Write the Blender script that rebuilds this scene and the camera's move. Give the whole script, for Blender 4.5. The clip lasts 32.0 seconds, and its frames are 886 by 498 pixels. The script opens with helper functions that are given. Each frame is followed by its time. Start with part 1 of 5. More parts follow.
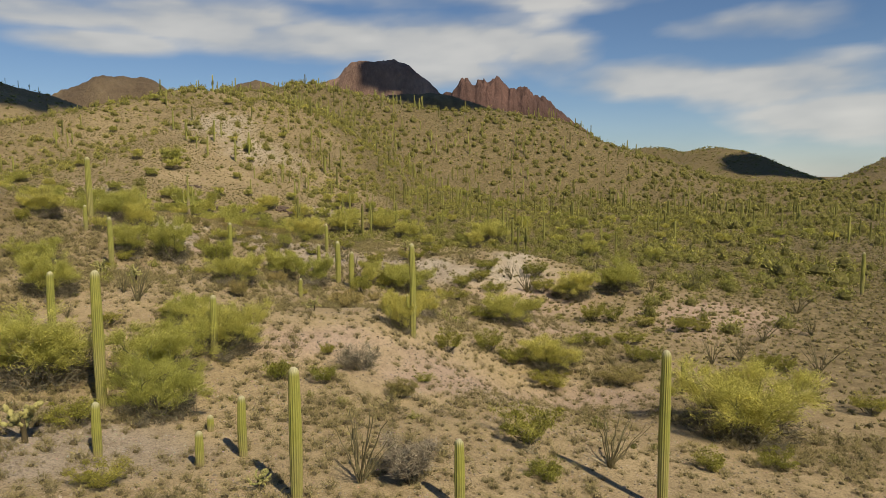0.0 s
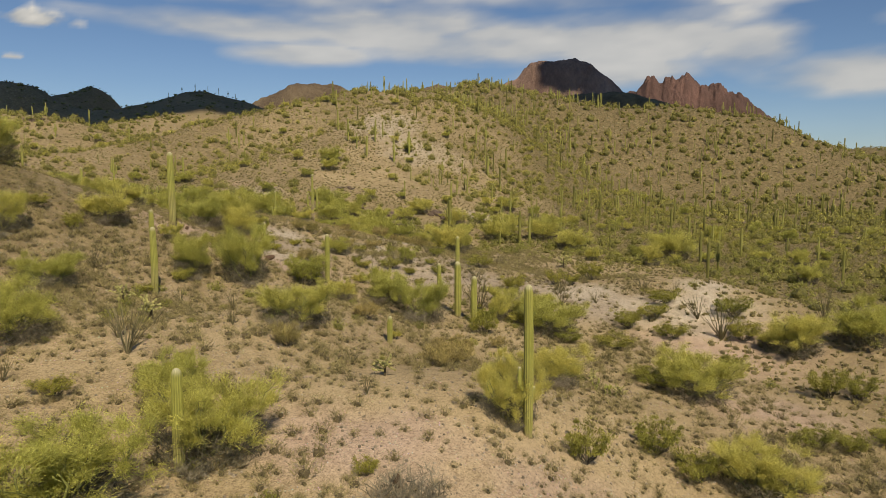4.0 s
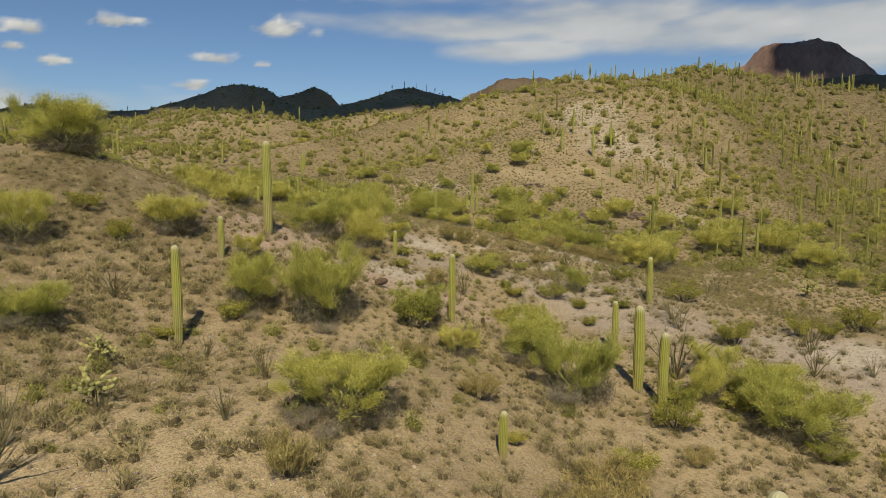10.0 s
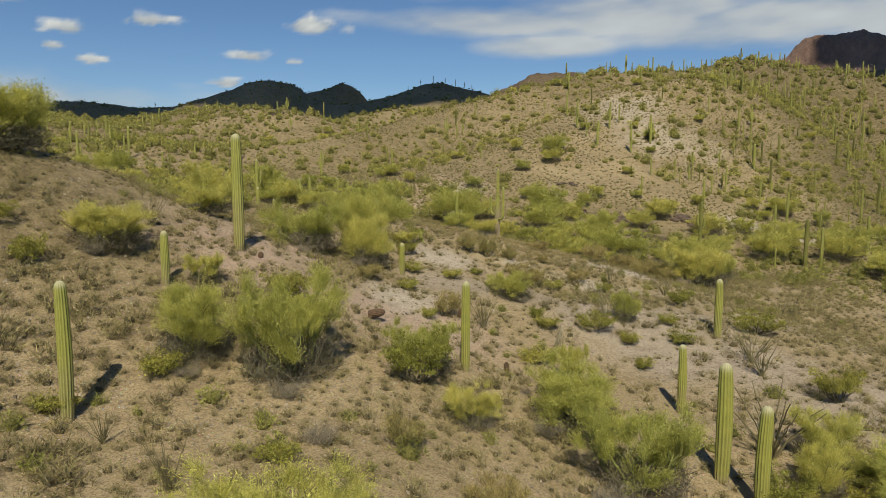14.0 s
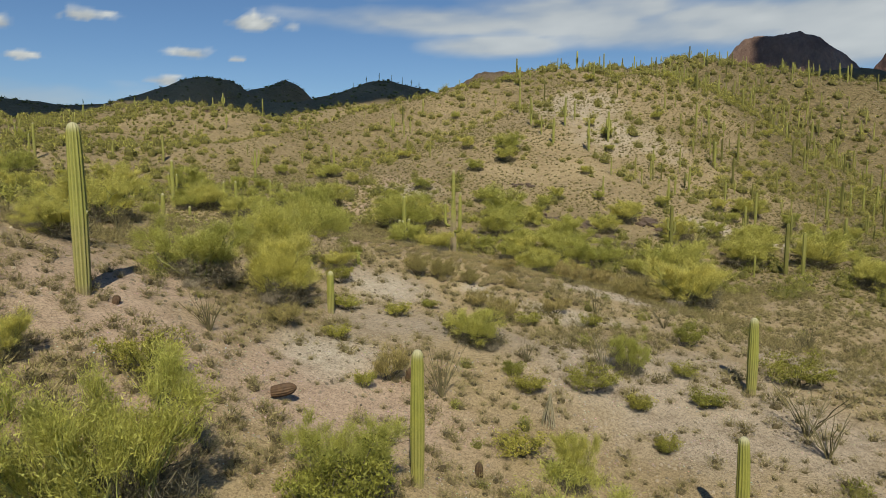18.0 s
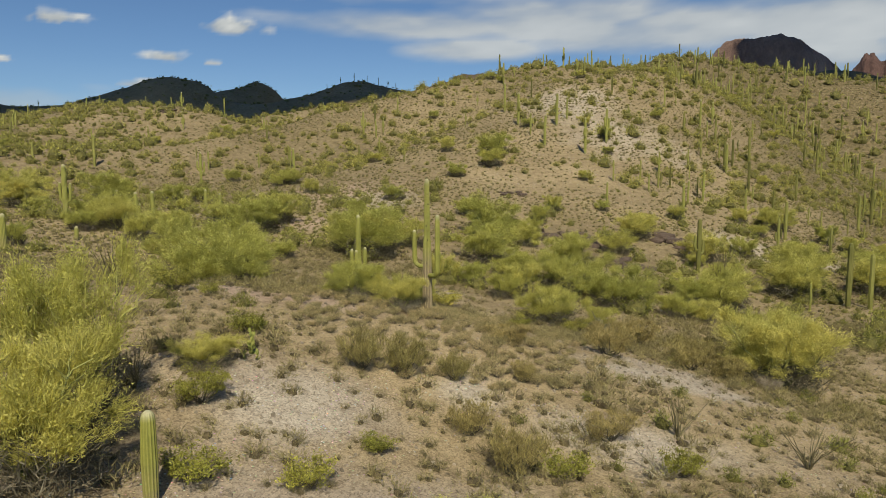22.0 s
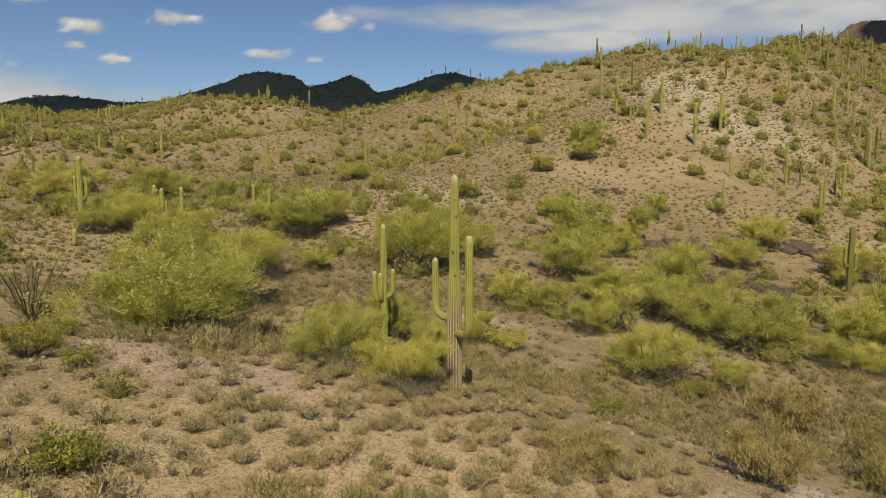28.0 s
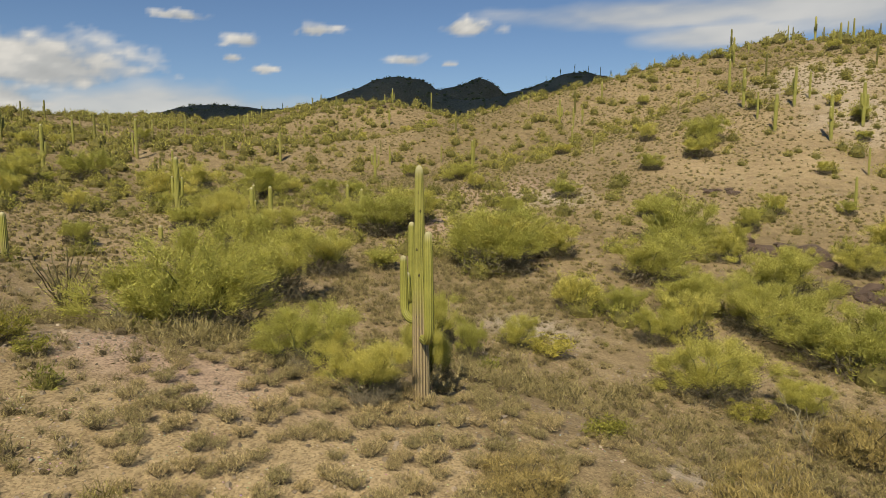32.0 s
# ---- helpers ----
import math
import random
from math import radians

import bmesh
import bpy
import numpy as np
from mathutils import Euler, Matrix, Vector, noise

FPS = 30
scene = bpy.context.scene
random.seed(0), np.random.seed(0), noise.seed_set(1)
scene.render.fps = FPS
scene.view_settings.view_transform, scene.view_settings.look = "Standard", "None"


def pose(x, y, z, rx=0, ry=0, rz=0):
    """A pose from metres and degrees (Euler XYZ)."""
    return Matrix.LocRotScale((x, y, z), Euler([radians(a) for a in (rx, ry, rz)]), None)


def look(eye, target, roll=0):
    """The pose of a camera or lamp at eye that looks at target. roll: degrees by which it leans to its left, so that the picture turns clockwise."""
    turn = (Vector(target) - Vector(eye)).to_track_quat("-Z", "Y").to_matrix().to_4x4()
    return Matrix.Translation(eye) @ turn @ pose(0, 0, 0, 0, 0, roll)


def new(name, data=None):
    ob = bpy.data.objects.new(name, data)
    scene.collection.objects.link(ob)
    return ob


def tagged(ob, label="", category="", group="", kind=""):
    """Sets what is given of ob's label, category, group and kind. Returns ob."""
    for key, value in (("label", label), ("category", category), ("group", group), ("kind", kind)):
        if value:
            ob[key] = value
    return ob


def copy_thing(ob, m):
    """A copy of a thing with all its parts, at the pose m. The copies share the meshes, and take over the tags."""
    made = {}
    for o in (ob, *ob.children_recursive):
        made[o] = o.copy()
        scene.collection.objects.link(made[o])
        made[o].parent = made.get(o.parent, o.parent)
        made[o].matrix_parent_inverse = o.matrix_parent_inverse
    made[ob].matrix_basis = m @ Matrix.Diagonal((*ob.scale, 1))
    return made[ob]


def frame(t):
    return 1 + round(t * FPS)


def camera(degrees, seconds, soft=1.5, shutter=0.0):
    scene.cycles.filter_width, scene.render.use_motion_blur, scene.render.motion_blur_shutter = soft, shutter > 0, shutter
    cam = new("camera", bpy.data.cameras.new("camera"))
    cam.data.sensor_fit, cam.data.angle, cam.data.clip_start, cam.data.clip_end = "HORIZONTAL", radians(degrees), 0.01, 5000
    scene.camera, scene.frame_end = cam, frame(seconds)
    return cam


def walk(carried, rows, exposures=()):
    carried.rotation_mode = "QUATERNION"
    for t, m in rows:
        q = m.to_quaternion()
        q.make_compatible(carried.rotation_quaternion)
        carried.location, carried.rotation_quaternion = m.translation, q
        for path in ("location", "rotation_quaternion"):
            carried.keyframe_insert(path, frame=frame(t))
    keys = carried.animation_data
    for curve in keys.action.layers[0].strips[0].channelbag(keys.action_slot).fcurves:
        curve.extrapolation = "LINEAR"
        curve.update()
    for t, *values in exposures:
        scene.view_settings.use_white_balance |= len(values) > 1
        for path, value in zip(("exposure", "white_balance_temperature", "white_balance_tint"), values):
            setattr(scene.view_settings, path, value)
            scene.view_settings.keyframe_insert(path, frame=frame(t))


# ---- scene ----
cam = camera(64.86, 32.0, 0.5)
PATH = [
    (0, look((-1.400, -112.000, 6.191), (16.209, -65.497, 0.954), -0.18)),
    (0.5, look((-0.093, -109.803, 6.120), (16.592, -62.955, 0.931), -0.19)),
    (1, look((1.152, -107.559, 6.072), (16.884, -60.379, 0.916), -0.17)),
    (1.5, look((2.311, -105.269, 6.050), (16.897, -57.718, 0.929), -0.12)),
    (2, look((3.391, -102.961, 6.034), (16.336, -54.933, 0.966), -0.06)),
    (2.5, look((4.417, -100.675, 6.005), (15.223, -52.114, 0.993), 0.01)),
    (3, look((5.403, -98.439, 5.974), (14.023, -49.439, 0.997), 0.06)),
    (3.5, look((6.361, -96.246, 5.966), (13.006, -46.939, 0.995), 0.10)),
    (5.5, look((9.016, -88.323, 5.916), (13.367, -38.782, 0.743), -0.06)),
    (6, look((9.453, -86.529, 5.934), (13.585, -36.974, 0.714), -0.05)),
    (6.5, look((9.827, -84.807, 5.957), (12.825, -35.174, 0.712), -0.03)),
    (7, look((10.134, -83.190, 5.970), (10.771, -33.469, 0.729), 0.02)),
    (7.5, look((10.401, -81.672, 5.969), (8.240, -31.993, 0.739), 0.09)),
    (8, look((10.633, -80.244, 5.972), (5.961, -30.739, 0.735), 0.15)),
    (8.5, look((10.835, -78.905, 5.994), (4.022, -29.652, 0.731), 0.18)),
    (9, look((10.998, -77.645, 6.026), (2.716, -28.621, 0.723), 0.20)),
    (9.5, look((11.094, -76.417, 6.048), (2.170, -27.511, 0.702), 0.23)),
    (10, look((11.127, -75.169, 6.071), (1.815, -26.339, 0.686), 0.26)),
    (10.5, look((11.118, -73.894, 6.106), (1.217, -25.184, 0.688), 0.27)),
    (11, look((11.067, -72.616, 6.145), (0.529, -24.044, 0.697), 0.27)),
    (11.5, look((10.970, -71.339, 6.177), (-0.036, -22.874, 0.702), 0.26)),
    (12, look((10.832, -70.044, 6.213), (-0.451, -21.646, 0.701), 0.28)),
    (12.5, look((10.665, -68.721, 6.260), (-0.751, -20.360, 0.702), 0.29)),
    (13, look((10.481, -67.391, 6.298), (-0.964, -19.041, 0.700), 0.29)),
    (13.5, look((10.279, -66.080, 6.310), (-1.150, -17.729, 0.689), 0.25)),
    (14, look((10.053, -64.787, 6.323), (-1.366, -16.436, 0.683), 0.24)),
    (14.5, look((9.804, -63.495, 6.356), (-1.617, -15.148, 0.694), 0.27)),
    (16.5, look((8.758, -58.405, 6.486), (-1.865, -9.888, 0.716), 0.16)),
    (17, look((8.432, -56.963, 6.475), (-1.240, -8.248, 0.706), 0.13)),
    (17.5, look((8.080, -55.296, 6.486), (-0.640, -6.398, 0.750), 0.08)),
    (18, look((7.688, -53.261, 6.523), (-0.140, -4.204, 0.854), 0.03)),
    (18.5, look((7.252, -50.878, 6.564), (0.176, -1.693, 1.020), -0.02)),
    (19, look((6.809, -48.255, 6.604), (0.257, 1.018, 1.196), -0.06)),
    (19.5, look((6.405, -45.509, 6.649), (0.065, 3.800, 1.318), -0.10)),
    (20, look((6.048, -42.789, 6.681), (-0.272, 6.525, 1.379), -0.12)),
    (20.5, look((5.741, -40.214, 6.693), (-0.588, 9.101, 1.403), -0.13)),
    (21, look((5.501, -37.852, 6.709), (-0.843, 11.460, 1.411), -0.12)),
    (21.5, look((5.320, -35.724, 6.735), (-1.047, 13.581, 1.397), -0.11)),
    (22, look((5.172, -33.770, 6.752), (-1.222, 15.527, 1.373), -0.11)),
    (22.5, look((5.036, -31.896, 6.758), (-1.383, 17.396, 1.358), -0.12)),
    (23, look((4.896, -30.081, 6.764), (-1.550, 19.205, 1.347), -0.12)),
    (23.5, look((4.761, -28.388, 6.779), (-1.889, 20.867, 1.332), -0.11)),
    (24, look((4.663, -26.871, 6.800), (-2.618, 22.292, 1.328), -0.09)),
    (24.5, look((4.618, -25.536, 6.820), (-3.587, 23.480, 1.332), -0.08)),
    (25, look((4.613, -24.357, 6.834), (-4.491, 24.496, 1.311), -0.07)),
    (25.5, look((4.628, -23.283, 6.840), (-5.319, 25.398, 1.254), -0.04)),
    (27.5, look((4.883, -20.487, 6.730), (-7.497, 27.613, 0.974), 0.03)),
    (28, look((5.068, -20.067, 6.712), (-7.890, 27.877, 0.932), -0.03)),
    (28.5, look((5.322, -19.629, 6.673), (-8.222, 28.151, 0.869), -0.10)),
    (29, look((5.646, -19.176, 6.623), (-8.583, 28.403, 0.808), -0.16)),
    (29.5, look((6.048, -18.732, 6.576), (-9.121, 28.556, 0.762), -0.20)),
    (30, look((6.554, -18.315, 6.543), (-9.779, 28.584, 0.739), -0.23)),
    (30.5, look((7.139, -17.924, 6.522), (-10.365, 28.554, 0.737), -0.26)),
    (31, look((7.744, -17.544, 6.489), (-10.952, 28.472, 0.745), -0.28)),
    (31.5, look((8.333, -17.166, 6.433), (-11.803, 28.247, 0.757), -0.30)),
    (32, look((8.904, -16.791, 6.363), (-12.892, 27.858, 0.761), -0.31)),
]
walk(cam, PATH, [(0.0, 0.03, 7250, 9), (7.0, 0.02, 7450, 10), (12.0, 0.04, 6850, 5), (20.0, 0.02, 6650, 4), (24.0, 0.02, 6900, 7), (28.0, 0.06, 7350, 10), (32.0, 0.12, 7350, 9)])

# ---- light ----
SUN_AZ, SUN_EL = radians(167), radians(46)        # clockwise from +y, above the horizon
SUN_WAY = Vector((math.sin(SUN_AZ) * math.cos(SUN_EL), math.cos(SUN_AZ) * math.cos(SUN_EL), math.sin(SUN_EL)))
world = bpy.data.worlds.new("desert_sky")
scene.world = world
world.use_nodes = True
wn = world.node_tree.nodes
sky = wn.new("ShaderNodeTexSky")
sky.sky_type, sky.sun_disc = "NISHITA", False
sky.sun_elevation, sky.sun_rotation = SUN_EL, SUN_AZ
sky.air_density, sky.dust_density, sky.ozone_density, sky.altitude = 1.0, 0.15, 3.5, 1200
wn["Background"].inputs["Strength"].default_value = 0.068
tint = wn.new("ShaderNodeMixRGB")
tint.blend_type = "MULTIPLY"
tint.inputs[0].default_value, tint.inputs[2].default_value = 1.0, (0.84, 0.98, 1.16, 1)
world.node_tree.links.new(sky.outputs[0], tint.inputs[1])
world.node_tree.links.new(tint.outputs[0], wn["Background"].inputs["Color"])
sun_data = bpy.data.lights.new("sun", "SUN")
sun_data.energy, sun_data.angle, sun_data.color = 4.75, radians(0.6), (1.0, 0.9, 0.75)
sun = new("sun", sun_data)
sun.matrix_basis = look(SUN_WAY * 400, (0, 0, 0))
scene.view_settings.exposure = 0.0


# ---- materials ----
def material(name):
    m = bpy.data.materials.new(name)
    m.use_nodes = True
    nt = m.node_tree
    return m, nt, nt.nodes["Principled BSDF"]


def node(nt, kind, **inputs):
    n = nt.nodes.new(kind)
    for key, value in inputs.items():
        k = key.replace("_", " ")
        if isinstance(value, bpy.types.NodeSocket):
            nt.links.new(value, n.inputs[k])
        else:
            n.inputs[k].default_value = value
    return n


def ramp(nt, fac, stops):
    r = nt.nodes.new("ShaderNodeValToRGB")
    e = r.color_ramp.elements
    while len(e) < len(stops):
        e.new(0.5)
    for el, (p, c) in zip(e, stops):
        el.position, el.color = p, (*c, 1)
    nt.links.new(fac, r.inputs["Fac"])
    return r.outputs["Color"]


def mix(nt, fac, a, b, blend="MIX"):
    m = nt.nodes.new("ShaderNodeMixRGB")
    m.blend_type = blend
    for sock, v in zip(m.inputs, (fac, a, b)):
        if isinstance(v, bpy.types.NodeSocket):
            nt.links.new(v, sock)
        else:
            sock.default_value = v if isinstance(v, (int, float)) else (*v, 1)
    return m.outputs["Color"]


def noise_of(nt, vec, scale, detail=4, rough=0.6):
    n = node(nt, "ShaderNodeTexNoise", Scale=scale, Detail=detail, Roughness=rough)
    if vec is not None:
        nt.links.new(vec, n.inputs["Vector"])
    return n.outputs["Fac"]


def bump(nt, bsdf, height, strength, distance):
    b = node(nt, "ShaderNodeBump", Strength=strength, Distance=distance, Height=height)
    nt.links.new(b.outputs["Normal"], bsdf.inputs["Normal"])


def plant_material(name, dark, light, rough=0.6, through_light=0.25, scale=3.0, leafy=(0.55, 1.4)):
    """Leaves and twigs: colour varies from plant to plant, in clumps and from leaf to leaf."""
    m, nt, b = material(name)
    co = nt.nodes.new("ShaderNodeTexCoord").outputs["Object"]
    clump = noise_of(nt, co, scale, 3)
    leaf = nt.nodes.new("ShaderNodeNewGeometry").outputs["Random Per Island"]
    rnd = nt.nodes.new("ShaderNodeObjectInfo").outputs["Random"]
    mid = tuple((p + q) / 2 for p, q in zip(dark, light))
    c = ramp(nt, clump, [(0.3, dark), (0.5, mid), (0.7, light)])
    v = node(nt, "ShaderNodeHueSaturation", Color=c)
    mr = node(nt, "ShaderNodeMapRange", Value=rnd)
    mr.inputs["To Min"].default_value, mr.inputs["To Max"].default_value = 0.82, 1.15
    lr = node(nt, "ShaderNodeMapRange", Value=leaf)
    lr.inputs["To Min"].default_value, lr.inputs["To Max"].default_value = leafy
    both = node(nt, "ShaderNodeMath")
    both.operation = "MULTIPLY"
    nt.links.new(mr.outputs[0], both.inputs[0])
    nt.links.new(lr.outputs[0], both.inputs[1])
    nt.links.new(both.outputs[0], v.inputs["Value"])
    hr = node(nt, "ShaderNodeMapRange", Value=rnd)
    hr.inputs["To Min"].default_value, hr.inputs["To Max"].default_value = 0.513, 0.493
    nt.links.new(hr.outputs[0], v.inputs["Hue"])
    nt.links.new(v.outputs[0], b.inputs["Base Color"])
    b.inputs["Roughness"].default_value = rough
    b.inputs["Specular IOR Level"].default_value = 0.25
    if through_light:
        tr = node(nt, "ShaderNodeBsdfTranslucent", Color=v.outputs[0])
        ms = node(nt, "ShaderNodeMixShader", Fac=through_light)
        nt.links.new(b.outputs[0], ms.inputs[1])
        nt.links.new(tr.outputs[0], ms.inputs[2])
        nt.links.new(ms.outputs[0], nt.nodes["Material Output"].inputs["Surface"])
    return m


def rock_material(name, dark, light, scale, upright=1.0):
    m, nt, b = material(name)
    co = nt.nodes.new("ShaderNodeTexCoord").outputs["Object"]
    stretch = node(nt, "ShaderNodeMapping", Vector=co)
    stretch.inputs["Scale"].default_value = (1.0, 1.0, upright)
    co = stretch.outputs[0]
    big = noise_of(nt, co, scale * 0.2, 6, 0.65)
    fine = noise_of(nt, co, scale * 2.5, 8, 0.7)
    c = ramp(nt, big, [(0.3, dark), (0.55, tuple((p + q) / 2 for p, q in zip(dark, light))), (0.75, light)])
    c = mix(nt, 0.55, c, ramp(nt, fine, [(0.3, (0.35, 0.33, 0.33)), (0.7, (1.0, 0.97, 0.95))]), "MULTIPLY")
    nt.links.new(c, b.inputs["Base Color"])
    b.inputs["Roughness"].default_value = 0.9
    bump(nt, b, fine, 0.8, 0.5 / scale)
    return m


def ground_material():
    m, nt, b = material("desert_soil")
    co = nt.nodes.new("ShaderNodeTexCoord").outputs["Object"]
    at = nt.nodes.new("ShaderNodeAttribute")
    at.attribute_name = "soil"
    sep = nt.nodes.new("ShaderNodeSeparateColor")
    nt.links.new(at.outputs["Color"], sep.inputs[0])
    wide = noise_of(nt, co, 0.06, 5)
    mid = noise_of(nt, co, 0.9, 6, 0.65)
    fine = noise_of(nt, co, 5.0, 8, 0.75)
    tan = ramp(nt, wide, [(0.3, (0.33, 0.262, 0.157)), (0.5, (0.425, 0.342, 0.205)), (0.72, (0.52, 0.422, 0.258))])
    hill = ramp(nt, mid, [(0.3, (0.115, 0.094, 0.047)), (0.5, (0.205, 0.167, 0.088)), (0.7, (0.33, 0.265, 0.15))])
    tan = mix(nt, at.outputs["Alpha"], tan, hill)
    c = mix(nt, sep.outputs["Green"], tan, (0.5, 0.388, 0.295))
    c = mix(nt, sep.outputs["Blue"], c, (0.42, 0.36, 0.28))
    c = mix(nt, sep.outputs["Red"], c, (0.52, 0.465, 0.37))
    c = mix(nt, 0.75, c, ramp(nt, mid, [(0.28, (0.62, 0.59, 0.56)), (0.5, (0.9, 0.89, 0.88)), (0.75, (1.0, 1.0, 1.0))]), "MULTIPLY")
    c = mix(nt, 0.8, c, ramp(nt, fine, [(0.3, (0.38, 0.35, 0.31)), (0.5, (0.85, 0.84, 0.83)), (0.68, (1, 1, 1))]), "MULTIPLY")
    grit = nt.nodes.new("ShaderNodeTexVoronoi")
    nt.links.new(co, grit.inputs["Vector"])
    grit.inputs["Scale"].default_value = 7.0
    stones = ramp(nt, grit.outputs["Distance"], [(0.0, (1, 1, 1)), (0.16, (0.9, 0.9, 0.9)), (0.24, (0, 0, 0))])
    pick = node(nt, "ShaderNodeMath", )
    pick.operation = "MULTIPLY"
    nt.links.new(stones, pick.inputs[0])
    gate = ramp(nt, noise_of(nt, co, 0.5, 3), [(0.45, (0, 0, 0)), (0.62, (1, 1, 1))])
    nt.links.new(gate, pick.inputs[1])
    c = mix(nt, pick.outputs[0], c, mix(nt, 0.55, grit.outputs["Color"], (0.55, 0.48, 0.4)))
    gravel = nt.nodes.new("ShaderNodeTexVoronoi")
    nt.links.new(co, gravel.inputs["Vector"])
    gravel.inputs["Scale"].default_value = 21.0
    one = node(nt, "ShaderNodeRGBToBW", Color=gravel.outputs["Color"])
    c = mix(nt, 0.7, c, ramp(nt, one.outputs[0], [(0.18, (0.45, 0.43, 0.42)), (0.38, (0.85, 0.85, 0.86)), (0.6, (1.0, 1.0, 1.0)), (0.85, (1.25, 1.22, 1.2))]), "MULTIPLY")
    nt.links.new(c, b.inputs["Base Color"])
    b.inputs["Roughness"].default_value = 0.95
    b.inputs["Specular IOR Level"].default_value = 0.15
    hsum = node(nt, "ShaderNodeMath")
    hsum.operation = "ADD"
    nt.links.new(fine, hsum.inputs[0])
    nt.links.new(pick.outputs[0], hsum.inputs[1])
    bump(nt, b, hsum.outputs[0], 0.7, 0.05)
    return m


def saguaro_material():
    """Waxy green pleats, paler at the crests; corky grey-brown low on the stem, with its own ragged edge and its
    grooves darkened for the shade between ribs.
    """
    m, nt, b = material("saguaro_skin")
    tc = nt.nodes.new("ShaderNodeTexCoord").outputs["Object"]
    n1 = noise_of(nt, tc, 1.6, 4)
    n2 = noise_of(nt, tc, 14.0, 4)
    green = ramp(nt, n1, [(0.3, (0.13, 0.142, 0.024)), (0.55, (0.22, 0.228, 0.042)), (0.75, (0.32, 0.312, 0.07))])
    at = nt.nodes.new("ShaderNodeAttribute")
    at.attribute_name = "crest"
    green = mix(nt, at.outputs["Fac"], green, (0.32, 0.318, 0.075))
    sx = nt.nodes.new("ShaderNodeSeparateXYZ")
    nt.links.new(tc, sx.inputs[0])
    low = node(nt, "ShaderNodeMath")
    low.operation = "MULTIPLY_ADD"
    nt.links.new(n2, low.inputs[0])
    low.inputs[1].default_value = 1.1
    nt.links.new(sx.outputs["Z"], low.inputs[2])
    cork = ramp(nt, low.outputs[0], [(0.5, (1, 1, 1)), (1.0, (0, 0, 0))])
    ck = nt.nodes.new("ShaderNodeAttribute")
    ck.attribute_name = "cork"
    ckm = node(nt, "ShaderNodeMath")
    ckm.operation = "MULTIPLY"
    ckm.use_clamp = True
    grain = node(nt, "ShaderNodeMath")
    grain.operation = "MULTIPLY_ADD"
    nt.links.new(n2, grain.inputs[0])
    grain.inputs[1].default_value, grain.inputs[2].default_value = 1.6, 0.2
    nt.links.new(grain.outputs[0], ckm.inputs[0])
    nt.links.new(ck.outputs["Fac"], ckm.inputs[1])
    c = mix(nt, cork, green, (0.26, 0.215, 0.13))
    # cork colour, with the shade in the grooves painted in by the crest mask
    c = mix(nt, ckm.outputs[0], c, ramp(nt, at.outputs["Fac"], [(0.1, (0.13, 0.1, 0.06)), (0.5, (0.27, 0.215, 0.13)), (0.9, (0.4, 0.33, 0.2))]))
    wool = nt.nodes.new("ShaderNodeAttribute")
    wool.attribute_name = "tip"
    c = mix(nt, wool.outputs["Fac"], c, (0.44, 0.42, 0.27))
    c = mix(nt, 0.35, c, ramp(nt, n2, [(0.3, (0.55, 0.52, 0.45)), (0.7, (1, 1, 1))]), "MULTIPLY")
    nt.links.new(c, b.inputs["Base Color"])
    b.inputs["Roughness"].default_value = 0.55
    bump(nt, b, n2, 0.3, 0.01)
    return m


SOIL = ground_material()
SAGUARO = saguaro_material()
PV_LEAF = plant_material("palo_verde_sprigs", (0.41, 0.395, 0.095), (0.66, 0.625, 0.185), scale=1.4, through_light=0.46, leafy=(0.7, 1.25))
PV_BARK = plant_material("palo_verde_bark", (0.16, 0.17, 0.05), (0.4, 0.4, 0.13), through_light=0)
# twig grey, darkened so that the colour also holds the shade inside bushes
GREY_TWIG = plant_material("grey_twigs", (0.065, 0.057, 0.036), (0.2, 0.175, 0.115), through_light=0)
BURSAGE = plant_material("bursage_leaves", (0.23, 0.19, 0.088), (0.5, 0.415, 0.21), scale=4, through_light=0.15)
SLOPE_TUFT = plant_material("slope_tuft_leaves", (0.105, 0.098, 0.033), (0.34, 0.305, 0.105), scale=0.6, through_light=0.1)
BURSAGE_FIELD = plant_material("bursage_field_leaves", (0.17, 0.14, 0.062), (0.42, 0.345, 0.165), scale=0.9, through_light=0.15)
HILL_GREEN = plant_material("hill_shrub_leaves", (0.155, 0.155, 0.032), (0.41, 0.392, 0.095), scale=0.15, through_light=0.2)
GREEN_LEAF = plant_material("green_shrub_leaves", (0.17, 0.17, 0.03), (0.4, 0.375, 0.08), scale=2.5, through_light=0.25)
YELLOW_LEAF = plant_material("yellow_green_shrub_leaves", (0.22, 0.21, 0.035), (0.5, 0.46, 0.1), scale=2.5, through_light=0.2)
BROWN_LEAF = plant_material("brown_shrub_leaves", (0.22, 0.18, 0.065), (0.42, 0.35, 0.135), scale=2.5, through_light=0.2)
OCOTILLO = plant_material("ocotillo_wands", (0.09, 0.075, 0.04), (0.17, 0.15, 0.076), scale=1.5, through_light=0)
CHOLLA = plant_material("cholla_joints", (0.25, 0.24, 0.08), (0.46, 0.43, 0.176), scale=4, through_light=0.1)
CHOLLA_OLD = plant_material("cholla_old_stem", (0.06, 0.045, 0.024), (0.13, 0.1, 0.056), scale=4, through_light=0)
PEAR = plant_material("prickly_pear_pads", (0.2, 0.22, 0.044), (0.36, 0.36, 0.104), scale=3, through_light=0)
BARREL = plant_material("barrel_cactus_skin", (0.05, 0.032, 0.02), (0.12, 0.075, 0.042), scale=5, through_light=0)
